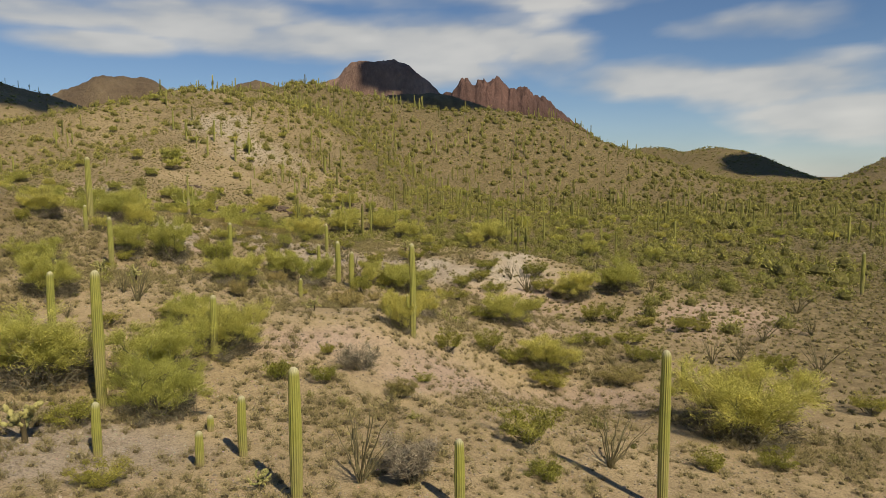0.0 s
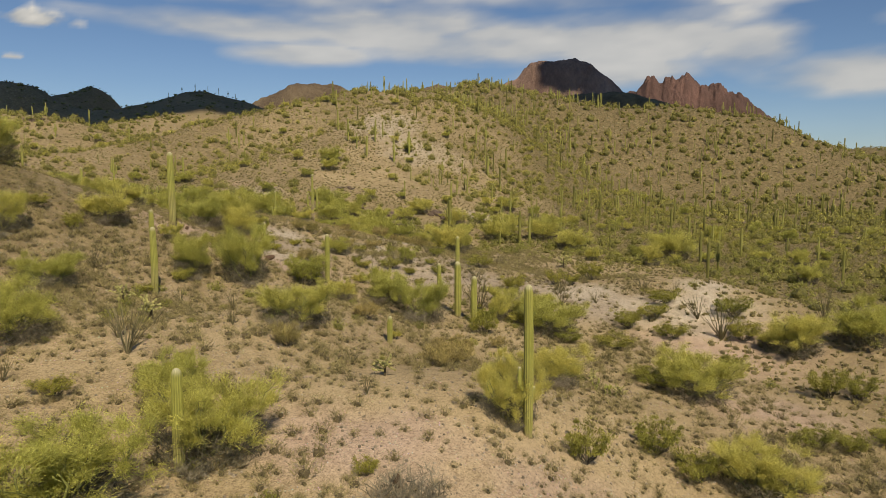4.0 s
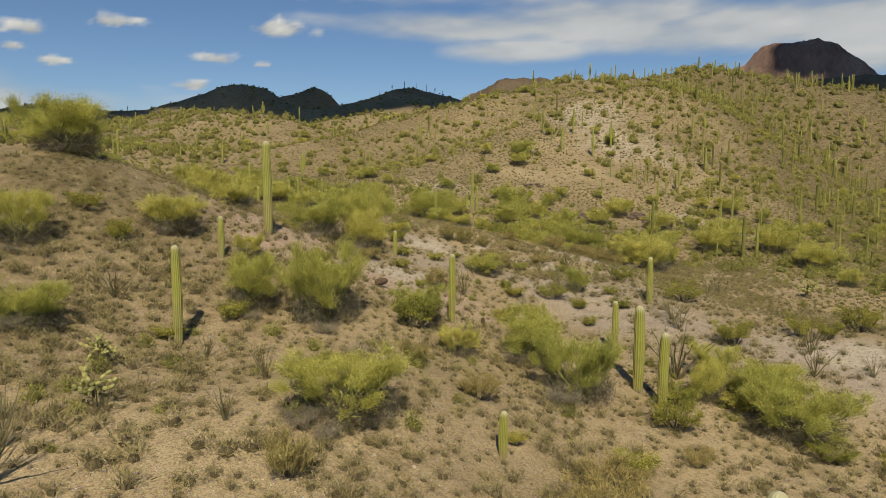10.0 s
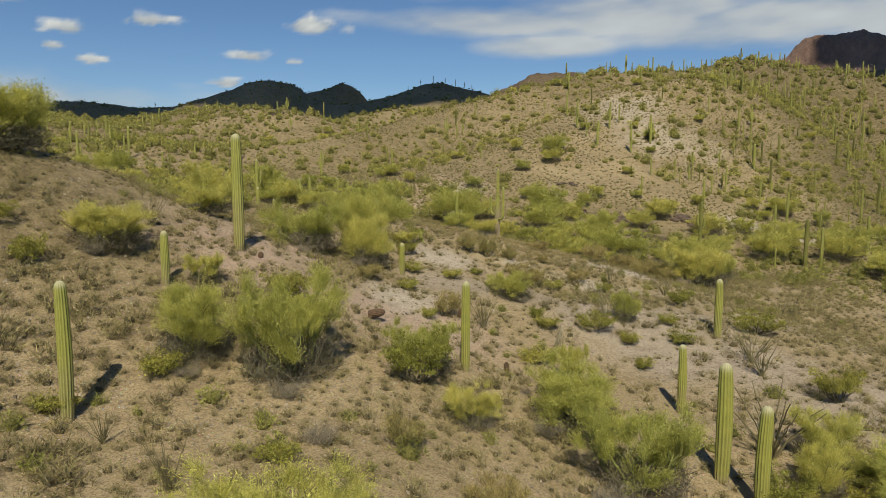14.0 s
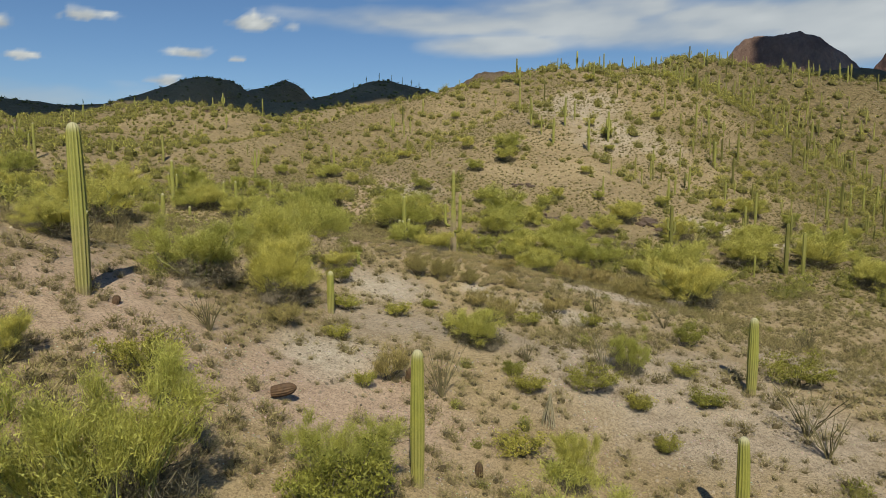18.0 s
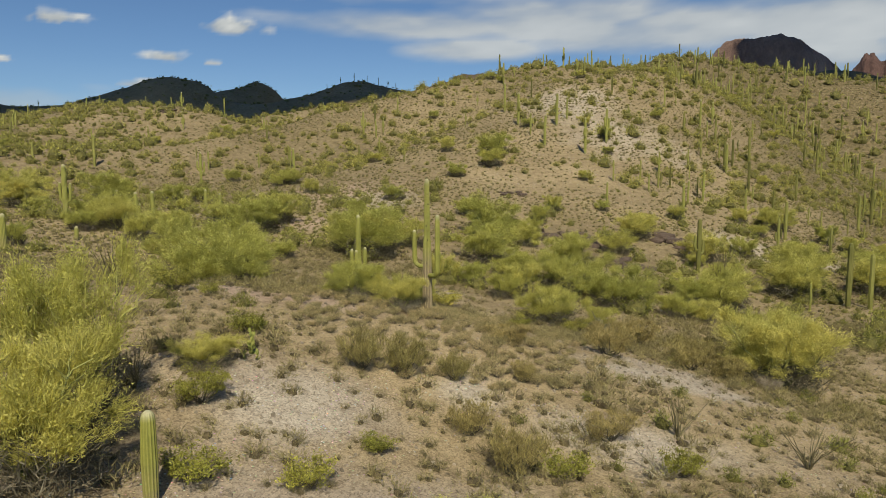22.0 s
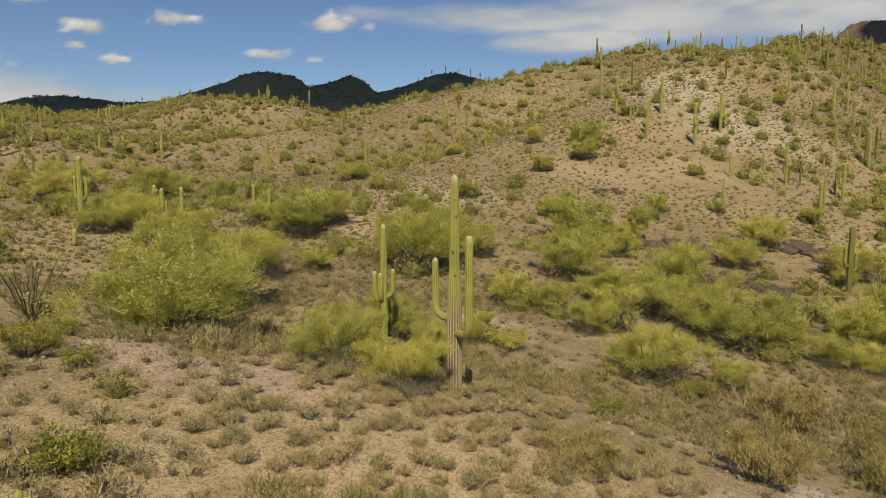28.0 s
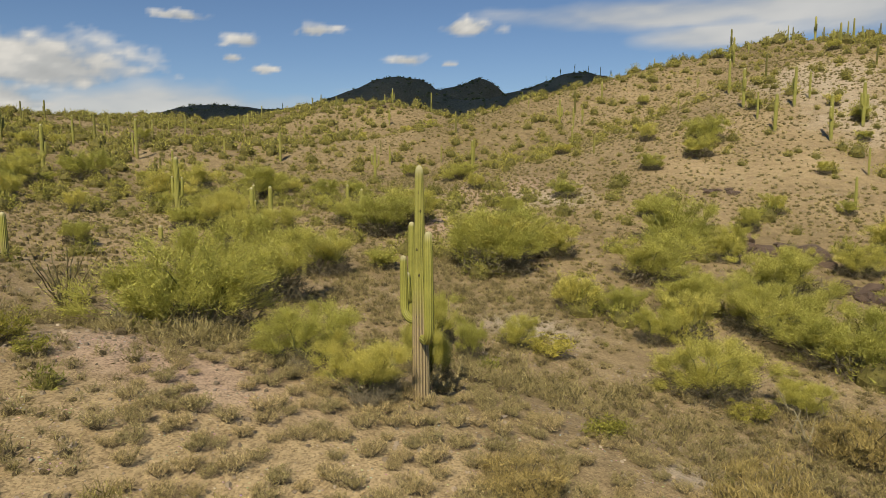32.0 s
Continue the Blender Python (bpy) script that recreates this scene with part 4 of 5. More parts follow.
greens = [shrub(200 + k, "green_shrub", GREEN_LEAF, GREY_TWIG, 2400, "dense rounded green-leaved desert shrub", "shrub", "green shrubs", size=(0.016, 0.034), leaf_len=(0.03, 0.07)) for k in range(4)]
big_greens = [shrub(210 + k, "green_shrub", GREEN_LEAF, GREY_TWIG, 5200, "large dense green-leaved desert shrub", "shrub", "green shrubs", size=(0.009, 0.02), leaf_len=(0.02, 0.045), clump=0.12) for k in range(4)]
by_size(GREENS, 1.7, greens, big_greens)
yellows = [shrub(215 + k, "yellow_green_shrub", YELLOW_LEAF, GREY_TWIG, 2200, "low bright yellow-green leafy shrub", "shrub", "yellow-green shrubs", size=(0.016, 0.034), leaf_len=(0.03, 0.06)) for k in range(3)]
settle(yellows, YELLOWS)
browns = [shrub(220 + k, "dry_brown_shrub", BROWN_LEAF, GREY_TWIG, 2400, "dry brownish shrub with thin twigs", "shrub", "brown shrubs", size=(0.007, 0.016), leaf_len=(0.06, 0.17), up=0.6) for k in range(3)]
big_browns = [shrub(230 + k, "dry_brown_shrub", BROWN_LEAF, GREY_TWIG, 4600, "wide dry brownish shrub with thin twigs", "shrub", "brown shrubs", size=(0.005, 0.011), leaf_len=(0.04, 0.12), up=0.6, clump=0.13) for k in range(3)]
by_size(BROWNS, 1.7, browns, big_browns)
wands = [ocotillo(240 + k) for k in range(5)]
place(wands, [(x, y, min(h, 3.6)) for x, y, w, h in OCOTILLOS], 2.3)


def scatter(r, n, x0, x1, y0, y1, keep):
    x, y = r.uniform(x0, x1, n), r.uniform(y0, y1, n)
    k = r.random(n) < keep(x, y)
    return x[k], y[k]


def field(name, protos, xs, ys, sizes, mat, label, category, r, heart=None):
    """One mesh of many small plants that nobody would count."""
    vs, fs, ms, o = [], [], [], 0
    zs = ground_z(xs, ys)
    pick = r.integers(0, len(protos), len(xs))
    turn = r.uniform(0, 2 * math.pi, len(xs))
    for k, (pv, pf, *inner) in enumerate(protos):
        s = pick == k
        if not s.any():
            continue
        c, sn = np.cos(turn[s])[:, None], np.sin(turn[s])[:, None]
        sz = sizes[s][:, None]
        X = (pv[None, :, 0] * c - pv[None, :, 1] * sn) * sz + xs[s][:, None]
        Y = (pv[None, :, 0] * sn + pv[None, :, 1] * c) * sz + ys[s][:, None]
        Z = pv[None, :, 2] * sz + zs[s][:, None] - 0.03 * np.minimum(sz, 1)
        vs.append(np.stack([X, Y, Z], -1).reshape(-1, 3))
        n = int(s.sum())
        fs.append((pf[None] + (np.arange(n) * len(pv))[:, None, None]).reshape(-1, pf.shape[1]) + o)
        ms.append(np.tile(inner[0] if inner else np.zeros(len(pf)), n))
        o += n * len(pv)
    me = flat_mesh(name, np.concatenate(vs), np.concatenate(fs), mat)
    if heart:
        me.materials.append(heart)
        me.polygons.foreach_set("material_index", np.concatenate(ms).astype(np.int32))
    return tagged(new(name, me), label, category, kind="stuff")


def tuft(seed, n, length, width, spread_xy, high, shell=0.4, ring=8, heart=0.8):
    """A dome of slivers 1 m wide round a lumpy heart of packed twigs, coloured dark for the shade inside."""
    r = np.random.default_rng(seed)
    d = rand_dirs(r, n, 0.05)
    lump = np.array([r.uniform(0.75, 1.3), r.uniform(0.75, 1.3), r.uniform(0.8, 1.15)])
    base = d * (r.random(n) ** shell)[:, None] * [spread_xy, spread_xy, high] * 0.85 * lump
    base[:, :2] += 0.1 * np.sin(7 * d[:, 1::-1] + seed)
    base[:, 2] = np.maximum(base[:, 2], 0.0)
    way = d * [0.6, 0.6, 0.5] + r.normal(size=(n, 3)) * 0.5 + [0, 0, 0.35]
    way /= np.linalg.norm(way, axis=1, keepdims=True)
    v, f = slivers(base, way, r.uniform(*length, n), r.uniform(*width, n), r)
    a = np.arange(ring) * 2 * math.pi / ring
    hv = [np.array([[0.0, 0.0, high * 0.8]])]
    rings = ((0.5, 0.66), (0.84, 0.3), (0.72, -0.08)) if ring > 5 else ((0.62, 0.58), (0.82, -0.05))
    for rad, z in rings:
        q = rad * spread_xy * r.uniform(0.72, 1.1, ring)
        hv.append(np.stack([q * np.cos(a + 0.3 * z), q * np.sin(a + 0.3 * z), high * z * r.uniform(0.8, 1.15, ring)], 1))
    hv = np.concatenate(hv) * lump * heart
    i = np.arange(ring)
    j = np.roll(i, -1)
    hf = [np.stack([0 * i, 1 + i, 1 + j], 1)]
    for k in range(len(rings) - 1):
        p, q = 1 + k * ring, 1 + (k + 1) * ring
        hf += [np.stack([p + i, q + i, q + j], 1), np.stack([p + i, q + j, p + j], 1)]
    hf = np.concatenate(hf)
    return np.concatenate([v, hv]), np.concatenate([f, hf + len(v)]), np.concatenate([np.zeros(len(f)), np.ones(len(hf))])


r = np.random.default_rng(11)


def bare(x, y):
    return np.clip(1 - 0.4 * patch(PALE, x, y) - 0.4 * patch(GREY, x, y) - 0.5 * patch(PINK, x, y), 0.1, 1) * np.clip(0.95 + 1.3 * fbm(x / 5, y / 5, 3), 0.3, 1)


def even(r, x0, x1, y0, y1, step, keep):
    """Evenly spaced with jitter, thinned by keep."""
    X, Y = np.meshgrid(np.arange(x0, x1, step), np.arange(y0, y1, step))
    x, y = (X + r.uniform(-0.42, 0.42, X.shape) * step).ravel(), (Y + r.uniform(-0.42, 0.42, X.shape) * step).ravel()
    k = r.random(len(x)) < keep(x, y)
    return x[k], y[k]


near_tufts = [tuft(300 + k, 150, (0.1, 0.23), (0.014, 0.03), 0.44, 0.46, 0.45, 5, 0.46) for k in range(12)]
x, y = even(r, -24, 36, -96, 34, 0.7, bare)
keep = np.hypot(x - 1, y + 2) > 7.4
field("bursage_field", near_tufts, x[keep], y[keep], (0.5 + 0.9 * r.random(keep.sum()) ** 1.5) * np.clip(1 + 0.7 * fbm(x[keep] / 7, y[keep] / 7, 2), 0.6, 1.35), BURSAGE_FIELD, "low grey-brown bursage tufts scattered over the soil", "bursage", r, TWIG_SHADE_CORE)
bursages = [shrub(320 + k, "bursage_shrub", BURSAGE, GREY_TWIG, 760, "low grey-brown bursage shrub on stony soil", "shrub", "bursage round the big saguaro", size=(0.013, 0.028), leaf_len=(0.06, 0.14), up=0.45, flatness=0.5) for k in range(6)]
xb, yb = x[~keep], y[~keep]
place(bursages, [(a, b, s) for a, b, s in zip(xb.tolist()[:290], yb.tolist()[:290], r.uniform(0.45, 0.9, 290).tolist())], 1.0)

far_tufts = [tuft(340 + k, 12, (0.16, 0.34), (0.07, 0.14), 0.46, 0.42, 0.3, 5, 0.75) for k in range(8)]


def in_view(x, y):
    """The wedge of country that opens before the flight."""
    return (x > -42 - 1.65 * np.clip(y + 40, 0, 900)) & (x < 40 + 1.36 * np.clip(y + 100, 0, 900))


def off_near(x, y):
    inside = (x > -24) & (x < 36) & (y > -96) & (y < 34)
    return np.where(inside, 0.0, np.clip(0.85 + 0.3 * np.clip((x - 20) / 40, 0, 1) + 1.2 * fbm(x / 14, y / 14, 2), 0.25, 1))


x, y = even(r, -75, 120, -100, 200, 0.92, lambda x, y: off_near(x, y) * in_view(x, y))
field("slope_tufts", far_tufts, x, y, r.uniform(0.35, 1.15, len(x)), SLOPE_TUFT, "dry brown tufts over the near slopes", "bursage", r, SLOPE_SHADE_CORE)
x, y = even(r, -260, 300, -60, 330, 1.6, lambda x, y: np.where((x > -75) & (x < 120) & (y < 200), 0.0, off_near(x, y) * in_view(x, y)))
field("hillside_tufts", far_tufts, x, y, 0.5 + 1.3 * r.random(len(x)) ** 1.5, SLOPE_TUFT, "dry brown tufts over the hillsides", "bursage", r, SLOPE_SHADE_CORE)
x, y = scatter(r, 34000, -480, 700, 180, 660, lambda x, y: np.where((x > -240) & (x < 270) & (y < 310), 0.0, 0.75))
field("far_hill_tufts", far_tufts, x, y, 1.2 + 3.2 * r.random(len(x)) ** 2, HILL_GREEN, "scrub on the far hills", "scrub", r, GREEN_SHADE_CORE)
x, y = scatter(r, 11000, 330, 680, 120, 660, lambda x, y: 0.9 + 0 * x)
field("east_hill_tufts", far_tufts, x, y, 1.0 + 3.0 * r.random(len(x)) ** 2, HILL_GREEN, "scrub on the low hills to the east", "scrub", r, GREEN_SHADE_CORE)
green_tufts = [tuft(360 + k, 74, (0.09, 0.2), (0.045, 0.09), 0.47, 0.72, 0.3, 7, 0.85) for k in range(8)]


def lush(x, y):
    """Green shrubs: thick in the wash at the hill's foot and on the slopes to both sides, thin on the stony spur."""
    spur = np.exp(-(((x - 2) / 34) ** 2 + ((y - 120) / 52) ** 2))
    wash = np.exp(-(((y - 38) / 22) ** 2))
    d = (0.72 + 0.35 * wash - 0.45 * spur + 0.45 * np.clip((x - 40) / 30, 0, 1) * np.where(y < 40, -0.2, 1) + 0.5 * np.clip((-x - 10) / 30, 0, 1)) * np.clip(0.9 + 2.6 * fbm(x / 20 + 9, y / 20, 3), 0.08, 1.7)
    return np.where((x > -30) & (x < 45) & (y > -95) & (y < 22), 0.0, d)


def among(x, y):
    return (bare(x, y) ** 2) * np.clip(0.35 + 1.6 * fbm(x / 9 + 3, y / 9 + 8, 2), 0.0, 1.0) * (np.hypot(x - 1, y + 2) > 8)


x, y = even(r, -28, 46, -95, 22, 2.6, among)
field("small_green_shrubs", [tuft(390 + k, 240, (0.07, 0.17), (0.018, 0.04), 0.45, 0.6, 0.35, 8, 0.62) for k in range(6)], x, y, 0.55 + 0.9 * r.random(len(x)) ** 1.6, HILL_GREEN, "small olive-green shrubs among the bursage", "shrub", r, GREEN_SHADE_CORE)
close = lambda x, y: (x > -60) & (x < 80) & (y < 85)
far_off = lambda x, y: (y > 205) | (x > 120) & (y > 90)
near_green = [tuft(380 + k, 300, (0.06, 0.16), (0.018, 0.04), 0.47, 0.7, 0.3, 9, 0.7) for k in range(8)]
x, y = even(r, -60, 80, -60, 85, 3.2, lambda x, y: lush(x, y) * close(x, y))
field("wash_shrubs", near_green, x, y, 0.9 + 2.6 * r.random(len(x)) ** 1.7, HILL_GREEN, "round green shrubs in the wash at the foot of the hill", "shrub", r, GREEN_SHADE_CORE)
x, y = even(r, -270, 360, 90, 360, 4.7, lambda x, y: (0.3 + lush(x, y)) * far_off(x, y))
field("far_slope_shrubs", green_tufts, x, y, 1.5 + 4.2 * r.random(len(x)) ** 1.8, HILL_GREEN, "green shrubs over the upper slopes", "shrub", r, GREEN_SHADE_CORE)
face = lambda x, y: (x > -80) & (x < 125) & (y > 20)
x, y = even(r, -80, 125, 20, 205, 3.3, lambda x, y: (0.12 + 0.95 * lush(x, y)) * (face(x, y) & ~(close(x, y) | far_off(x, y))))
field("hill_face_shrubs", near_green, x, y, 0.95 + 2.9 * r.random(len(x)) ** 1.6, HILL_GREEN, "round olive-green shrubs on the face of the hill", "shrub", r, GREEN_SHADE_CORE)
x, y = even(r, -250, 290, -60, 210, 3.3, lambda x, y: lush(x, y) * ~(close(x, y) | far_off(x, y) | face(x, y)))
field("hillside_shrubs", [tuft(370 + k, 130, (0.08, 0.18), (0.026, 0.054), 0.47, 0.66, 0.3, 7, 0.8) for k in range(6)], x, y, 1.1 + 4.0 * r.random(len(x)) ** 1.9, HILL_GREEN, "round green shrubs dotted over the hillsides", "shrub", r, GREEN_SHADE_CORE)

# hazy trees in the wash and on the slopes beside it
slope_trees = [palo_verde(150 + k, 2.2) for k in range(4)]
rs = random.Random(21)
spots = []
while len(spots) < 160:
    x, y = rs.uniform(-130, 150), rs.uniform(-20, 190)
    thick = 0.95 * math.exp(-((y - 42) / 26) ** 2) + 0.22 + (0.35 * math.exp(-((y - 80) / 30) ** 2) if x > 0 else 0) - 0.2 * math.exp(-((x - 2) / 36) ** 2 - ((y - 120) / 55) ** 2)
    if rs.random() > thick or (-16 < x < 40 and y < 24) or (x > -34 and y < 0 and x < 60):
        continue
    if all(math.hypot(x - a, y - b) > 3.6 for a, b, _ in spots):
        spots.append((x, y, rs.uniform(2.8, 5.2)))
place(slope_trees, spots, 4.2, 12, tall=(0.75, 1.05))

# more saguaros on the slopes, thinner to the west
RIDGE = [(8, 214, 4.4), (9.5, 207, 3.2), (26, 234, 4.8), (28.5, 238, 4.4), (32, 186, 4.0), (20, 222, 4.0), (41, 243, 4.2), (52, 258, 4.6),
         (-139, 240, 4.6), (-120, 416, 4.0), (-112, 420, 5.0), (-104, 423, 4.0), (-97, 425, 5.0), (-91, 427, 4.0), (-86, 428, 3.4), (-128, 412, 3.4)]
spots = list(RIDGE)
rs = random.Random(5)
while len(spots) < 195:
    sx, sy = rs.uniform(-190, 250), rs.uniform(75, 330)
    if gz(sx, sy) < -5 or rs.random() > (1.0 if sx > 25 else 0.3):
        continue
    if all(math.hypot(sx - a, sy - b) > 4.5 for a, b, _ in spots + HILL_SAGUAROS_A + HILL_SAGUAROS_B):
        spots.append((sx, sy, rs.uniform(2.6, 6.2)))
more_kinds = [copy_thing(k, Matrix()) for k in hill_kinds]
for k in more_kinds:
    k.matrix_basis = Matrix()
place(more_kinds, spots, 5.0, 9)


def far_column(arms):
    v, f = tube(np.array([(0, 0, -0.03), (0, 0, 0.3), (0, 0, 0.93), (0, 0, 0.98), (0, 0, 1.0)]), [0.038, 0.044, 0.04, 0.029, 0.004], 7)
    chunks = [(v, f)]
    for a, z, top in arms:
        c, s = math.cos(a), math.sin(a)
        chunks.append(tube(np.array([(0, 0, z), (0.08 * c, 0.08 * s, z + 0.01), (0.1 * c, 0.1 * s, z + 0.06), (0.1 * c, 0.1 * s, top - 0.02), (0.1 * c, 0.1 * s, top)]), [0.018, 0.026, 0.028, 0.025, 0.004], 6))
    return join(chunks)


x, y = scatter(r, 5200, -200, 260, -10, 300, lambda x, y: np.where((x < 52) & (y < 30) | (x > -60) & (x < 20) & (y < 95), 0.0, np.where(x > 18, np.where(y < 60, 0.1, 0.22), 0.06)) * np.clip(1 + 2 * fbm(x / 18, y / 18, 2), 0.1, 2))
field("distant_saguaros", [far_column(()), far_column(()), far_column([(0.4, 0.4, 0.7)]), far_column([(0.3, 0.35, 0.62), (3.4, 0.42, 0.7)])], x, y, (2.4 + 4.4 * r.random(len(x)) ** 1.2) * np.where(far_off(x, y), 1.15, 1.0), FAR_SAGUARO, "many saguaro columns standing over the far slopes", "saguaro", r)


# ---- far massifs ----
def massif(name, centre, along, profile, depth, foot, crag, size, mat, label, fins=0.0):
    """A rocky hill: its crest follows profile (offset along the crest, height), it falls off over depth to the foot."""
    cx, cy = centre
    ax = Vector(along).normalized()
    us = np.linspace(profile[0][0], profile[-1][0], 260)
    vs = np.linspace(-1, 1, 60)
    U, V = np.meshgrid(us, vs)
    crest = np.interp(U, [p[0] for p in profile], [p[1] for p in profile])
    fall = np.clip(1 - np.abs(V) ** 2.2, 0, 1)
    wx, wy = cx + U * ax.x - V * depth * ax.y, cy + U * ax.y + V * depth * ax.x
    ridged = 1 - 2 * np.abs(fbm(wx / size + 3, wy / size, 5))
    cracks = fbm(wx / (size * 0.22), wy / (size * 0.22), 4)
    Z = foot + (crest - foot) * fall + crag * (ridged - 0.75) * np.clip(fall * 1.6, 0, 1) + crag * 0.35 * cracks
    if fins:
        Z = Z + fins * (np.floor(5 * fbm(U / 9 + 8, V * 1.2, 2) + 0.5) / 2.2) * fall ** 2 * np.interp(U, [-130, -90, 70, 120], [0.3, 1, 1, 0.1])
    ny, nx = Z.shape
    i = np.arange(nx * ny).reshape(ny, nx)
    quads = np.stack([i[:-1, :-1], i[:-1, 1:], i[1:, 1:], i[1:, :-1]], -1).reshape(-1, 4)
    me = flat_mesh(name, np.stack([wx, wy, Z], -1).reshape(-1, 3), quads, mat, True)
    return tagged(new(name, me), label, "hill", kind="structure")


massif("backdrop_mesa", (258, 850), (0.963, -0.27), [(-250, 40), (-92, 112), (-80, 126), (-66, 134), (-46, 144), (-38, 156), (-28, 163), (-8, 167), (8, 166), (34, 166), (46, 162), (62, 150), (80, 136), (98, 118), (112, 110), (260, 40)],
       60, 10, 5, 26, RED_ROCK, "dark reddish-brown flat-topped rock mesa on the skyline")
massif("backdrop_saddle", (308, 733), (0.93, -0.36), [(-170, 60), (-110, 96), (-58, 107), (-28, 109), (0, 110), (22, 106), (65, 92), (93, 86), (130, 78), (220, 40)],
       60, 10, 3, 20, SCRUB_ROCK, "dark scrubby saddle below the mesa and the crags")
massif("backdrop_crags", (642, 1240), (0.9, -0.43), [(-240, 90), (-140, 168), (-112, 184), (-98, 186), (-86, 200), (-76, 207), (-66, 206), (-58, 200), (-46, 203), (-34, 200), (-22, 206), (-8, 207), (4, 200), (14, 190), (24, 190), (36, 184), (50, 189), (66, 185), (84, 172), (120, 142), (150, 120), (230, 60)],
       75, 20, 6, 14, CRAG_ROCK, "jagged reddish rock crags on the skyline", fins=7)
massif("backdrop_dome", (-58, 800), (1, 0.03), [(-180, 50), (-64, 102), (-44, 112), (-26, 121), (-10, 122), (8, 122), (22, 123), (34, 119), (44, 113), (54, 105), (160, 50)],
       80, 10, 4, 22, BROWN_ROCK, "rounded brown rock hill behind the ridge")
massif("backdrop_knob", (132, 1181), (1, -0.05), [(-200, 60), (-44, 154), (-22, 168), (0, 174), (28, 170), (42, 162), (200, 60)],
       110, 10, 7, 40, BROWN_ROCK, "small brown rock knob behind the ridge")


# ---- clouds that shade the hills, high behind the flight ----
def cloud(at, rx, ry, turn, seed):
    """A flat lumpy cloud whose shade falls on the place at."""
    m, nt, b = material("cloud_vapour")
    b.inputs["Base Color"].default_value, b.inputs["Roughness"].default_value = (0.85, 0.85, 0.86, 1), 1.0
    a = np.linspace(0, 2 * math.pi, 73)[:-1]
    verts, faces = [], []
    centre = Vector(at) + SUN_WAY * (700 / SUN_WAY.z)
    rings = [(0.0, 26), (0.45, 24), (0.75, 17), (0.93, 8), (1.0, 0), (0.9, -6), (0.5, -9), (0.0, -9)]
    for rad, h in rings:
        lump = 1 + 0.35 * fbm(np.cos(a) * 2.1 + seed, np.sin(a) * 2.1 + seed, 4)
        x, y = rx * rad * lump * np.cos(a), ry * rad * lump * np.sin(a)
        c, s = math.cos(turn), math.sin(turn)
        verts.append(np.stack([centre.x + x * c - y * s, centre.y + x * s + y * c, np.full(72, centre.z + h) + 5 * fbm(x / 30, y / 30, 3)], -1))
    i = np.arange(72 * len(rings)).reshape(len(rings), 72)
    f = np.stack([i[:-1], np.roll(i[:-1], -1, 1), np.roll(i[1:], -1, 1), i[1:]], -1).reshape(-1, 4)
    return tagged(new("cloud", flat_mesh("cloud", np.concatenate(verts), f, m, True)), "low flat white cloud drifting over the hills", "cloud", "drifting clouds")


cloud((-240, 452, 55), 190, 112, -0.25, 3)
cloud((-470, 420, 30), 120, 100, 0.2, 8)
cloud((292, 835, 140), 58, 52, -0.3, 5)
cloud((330, 735, 100), 85, 55, -0.3, 7)
cloud((332, 812, 105), 52, 40, -0.3, 4)
cloud((590, 440, 10), 70, 38, -0.6, 6)
cloud((-345, 325, 42), 120, 66, -0.5, 9)


# ---- sky with thin high cloud and small puffs ----
# azimuth clockwise from +y and height in degrees, half widths
SHEET = [(-9, 11.8, 12, 1.3), (2, 12.2, 12, 2.0), (12, 11, 11, 2.0), (21, 11, 11, 2.4), (30, 9.8, 4.5, 2.0), (38, 7.6, 8, 1.8), (47, 7, 9, 2.2),
         (46, 11.2, 8, 1.4), (53, 4.4, 9, 2.0), (-5, 9.9, 6, 1.0), (30, 16, 34, 3), (-4, 16, 20, 3), (72, 9, 16, 4), (-60, 16, 22, 2), (-46, 4.6, 15, 2.4), (8, 10.6, 9, 1.6), (20, 8.4, 8, 1.5)]
PUFFS = [(-24, 11.2, 2.9, 0.9), (-36.1, 10.9, 2.0, 0.75), (-41.3, 9.9, 1.6, 0.75), (-46, 11.5, 2.6, 0.6), (-28.7, 8.8, 1.5, 0.55), (-42.6, 8.7, 1.2, 0.4),
         (-25.4, 8.5, 0.7, 0.3), (-40, 7.9, 1.2, 0.4), (-56, 7.4, 9, 3.0), (-61, 5.0, 9, 3.0), (-30.5, 6.7, 1.7, 0.5), (-70, 8, 9, 3)]


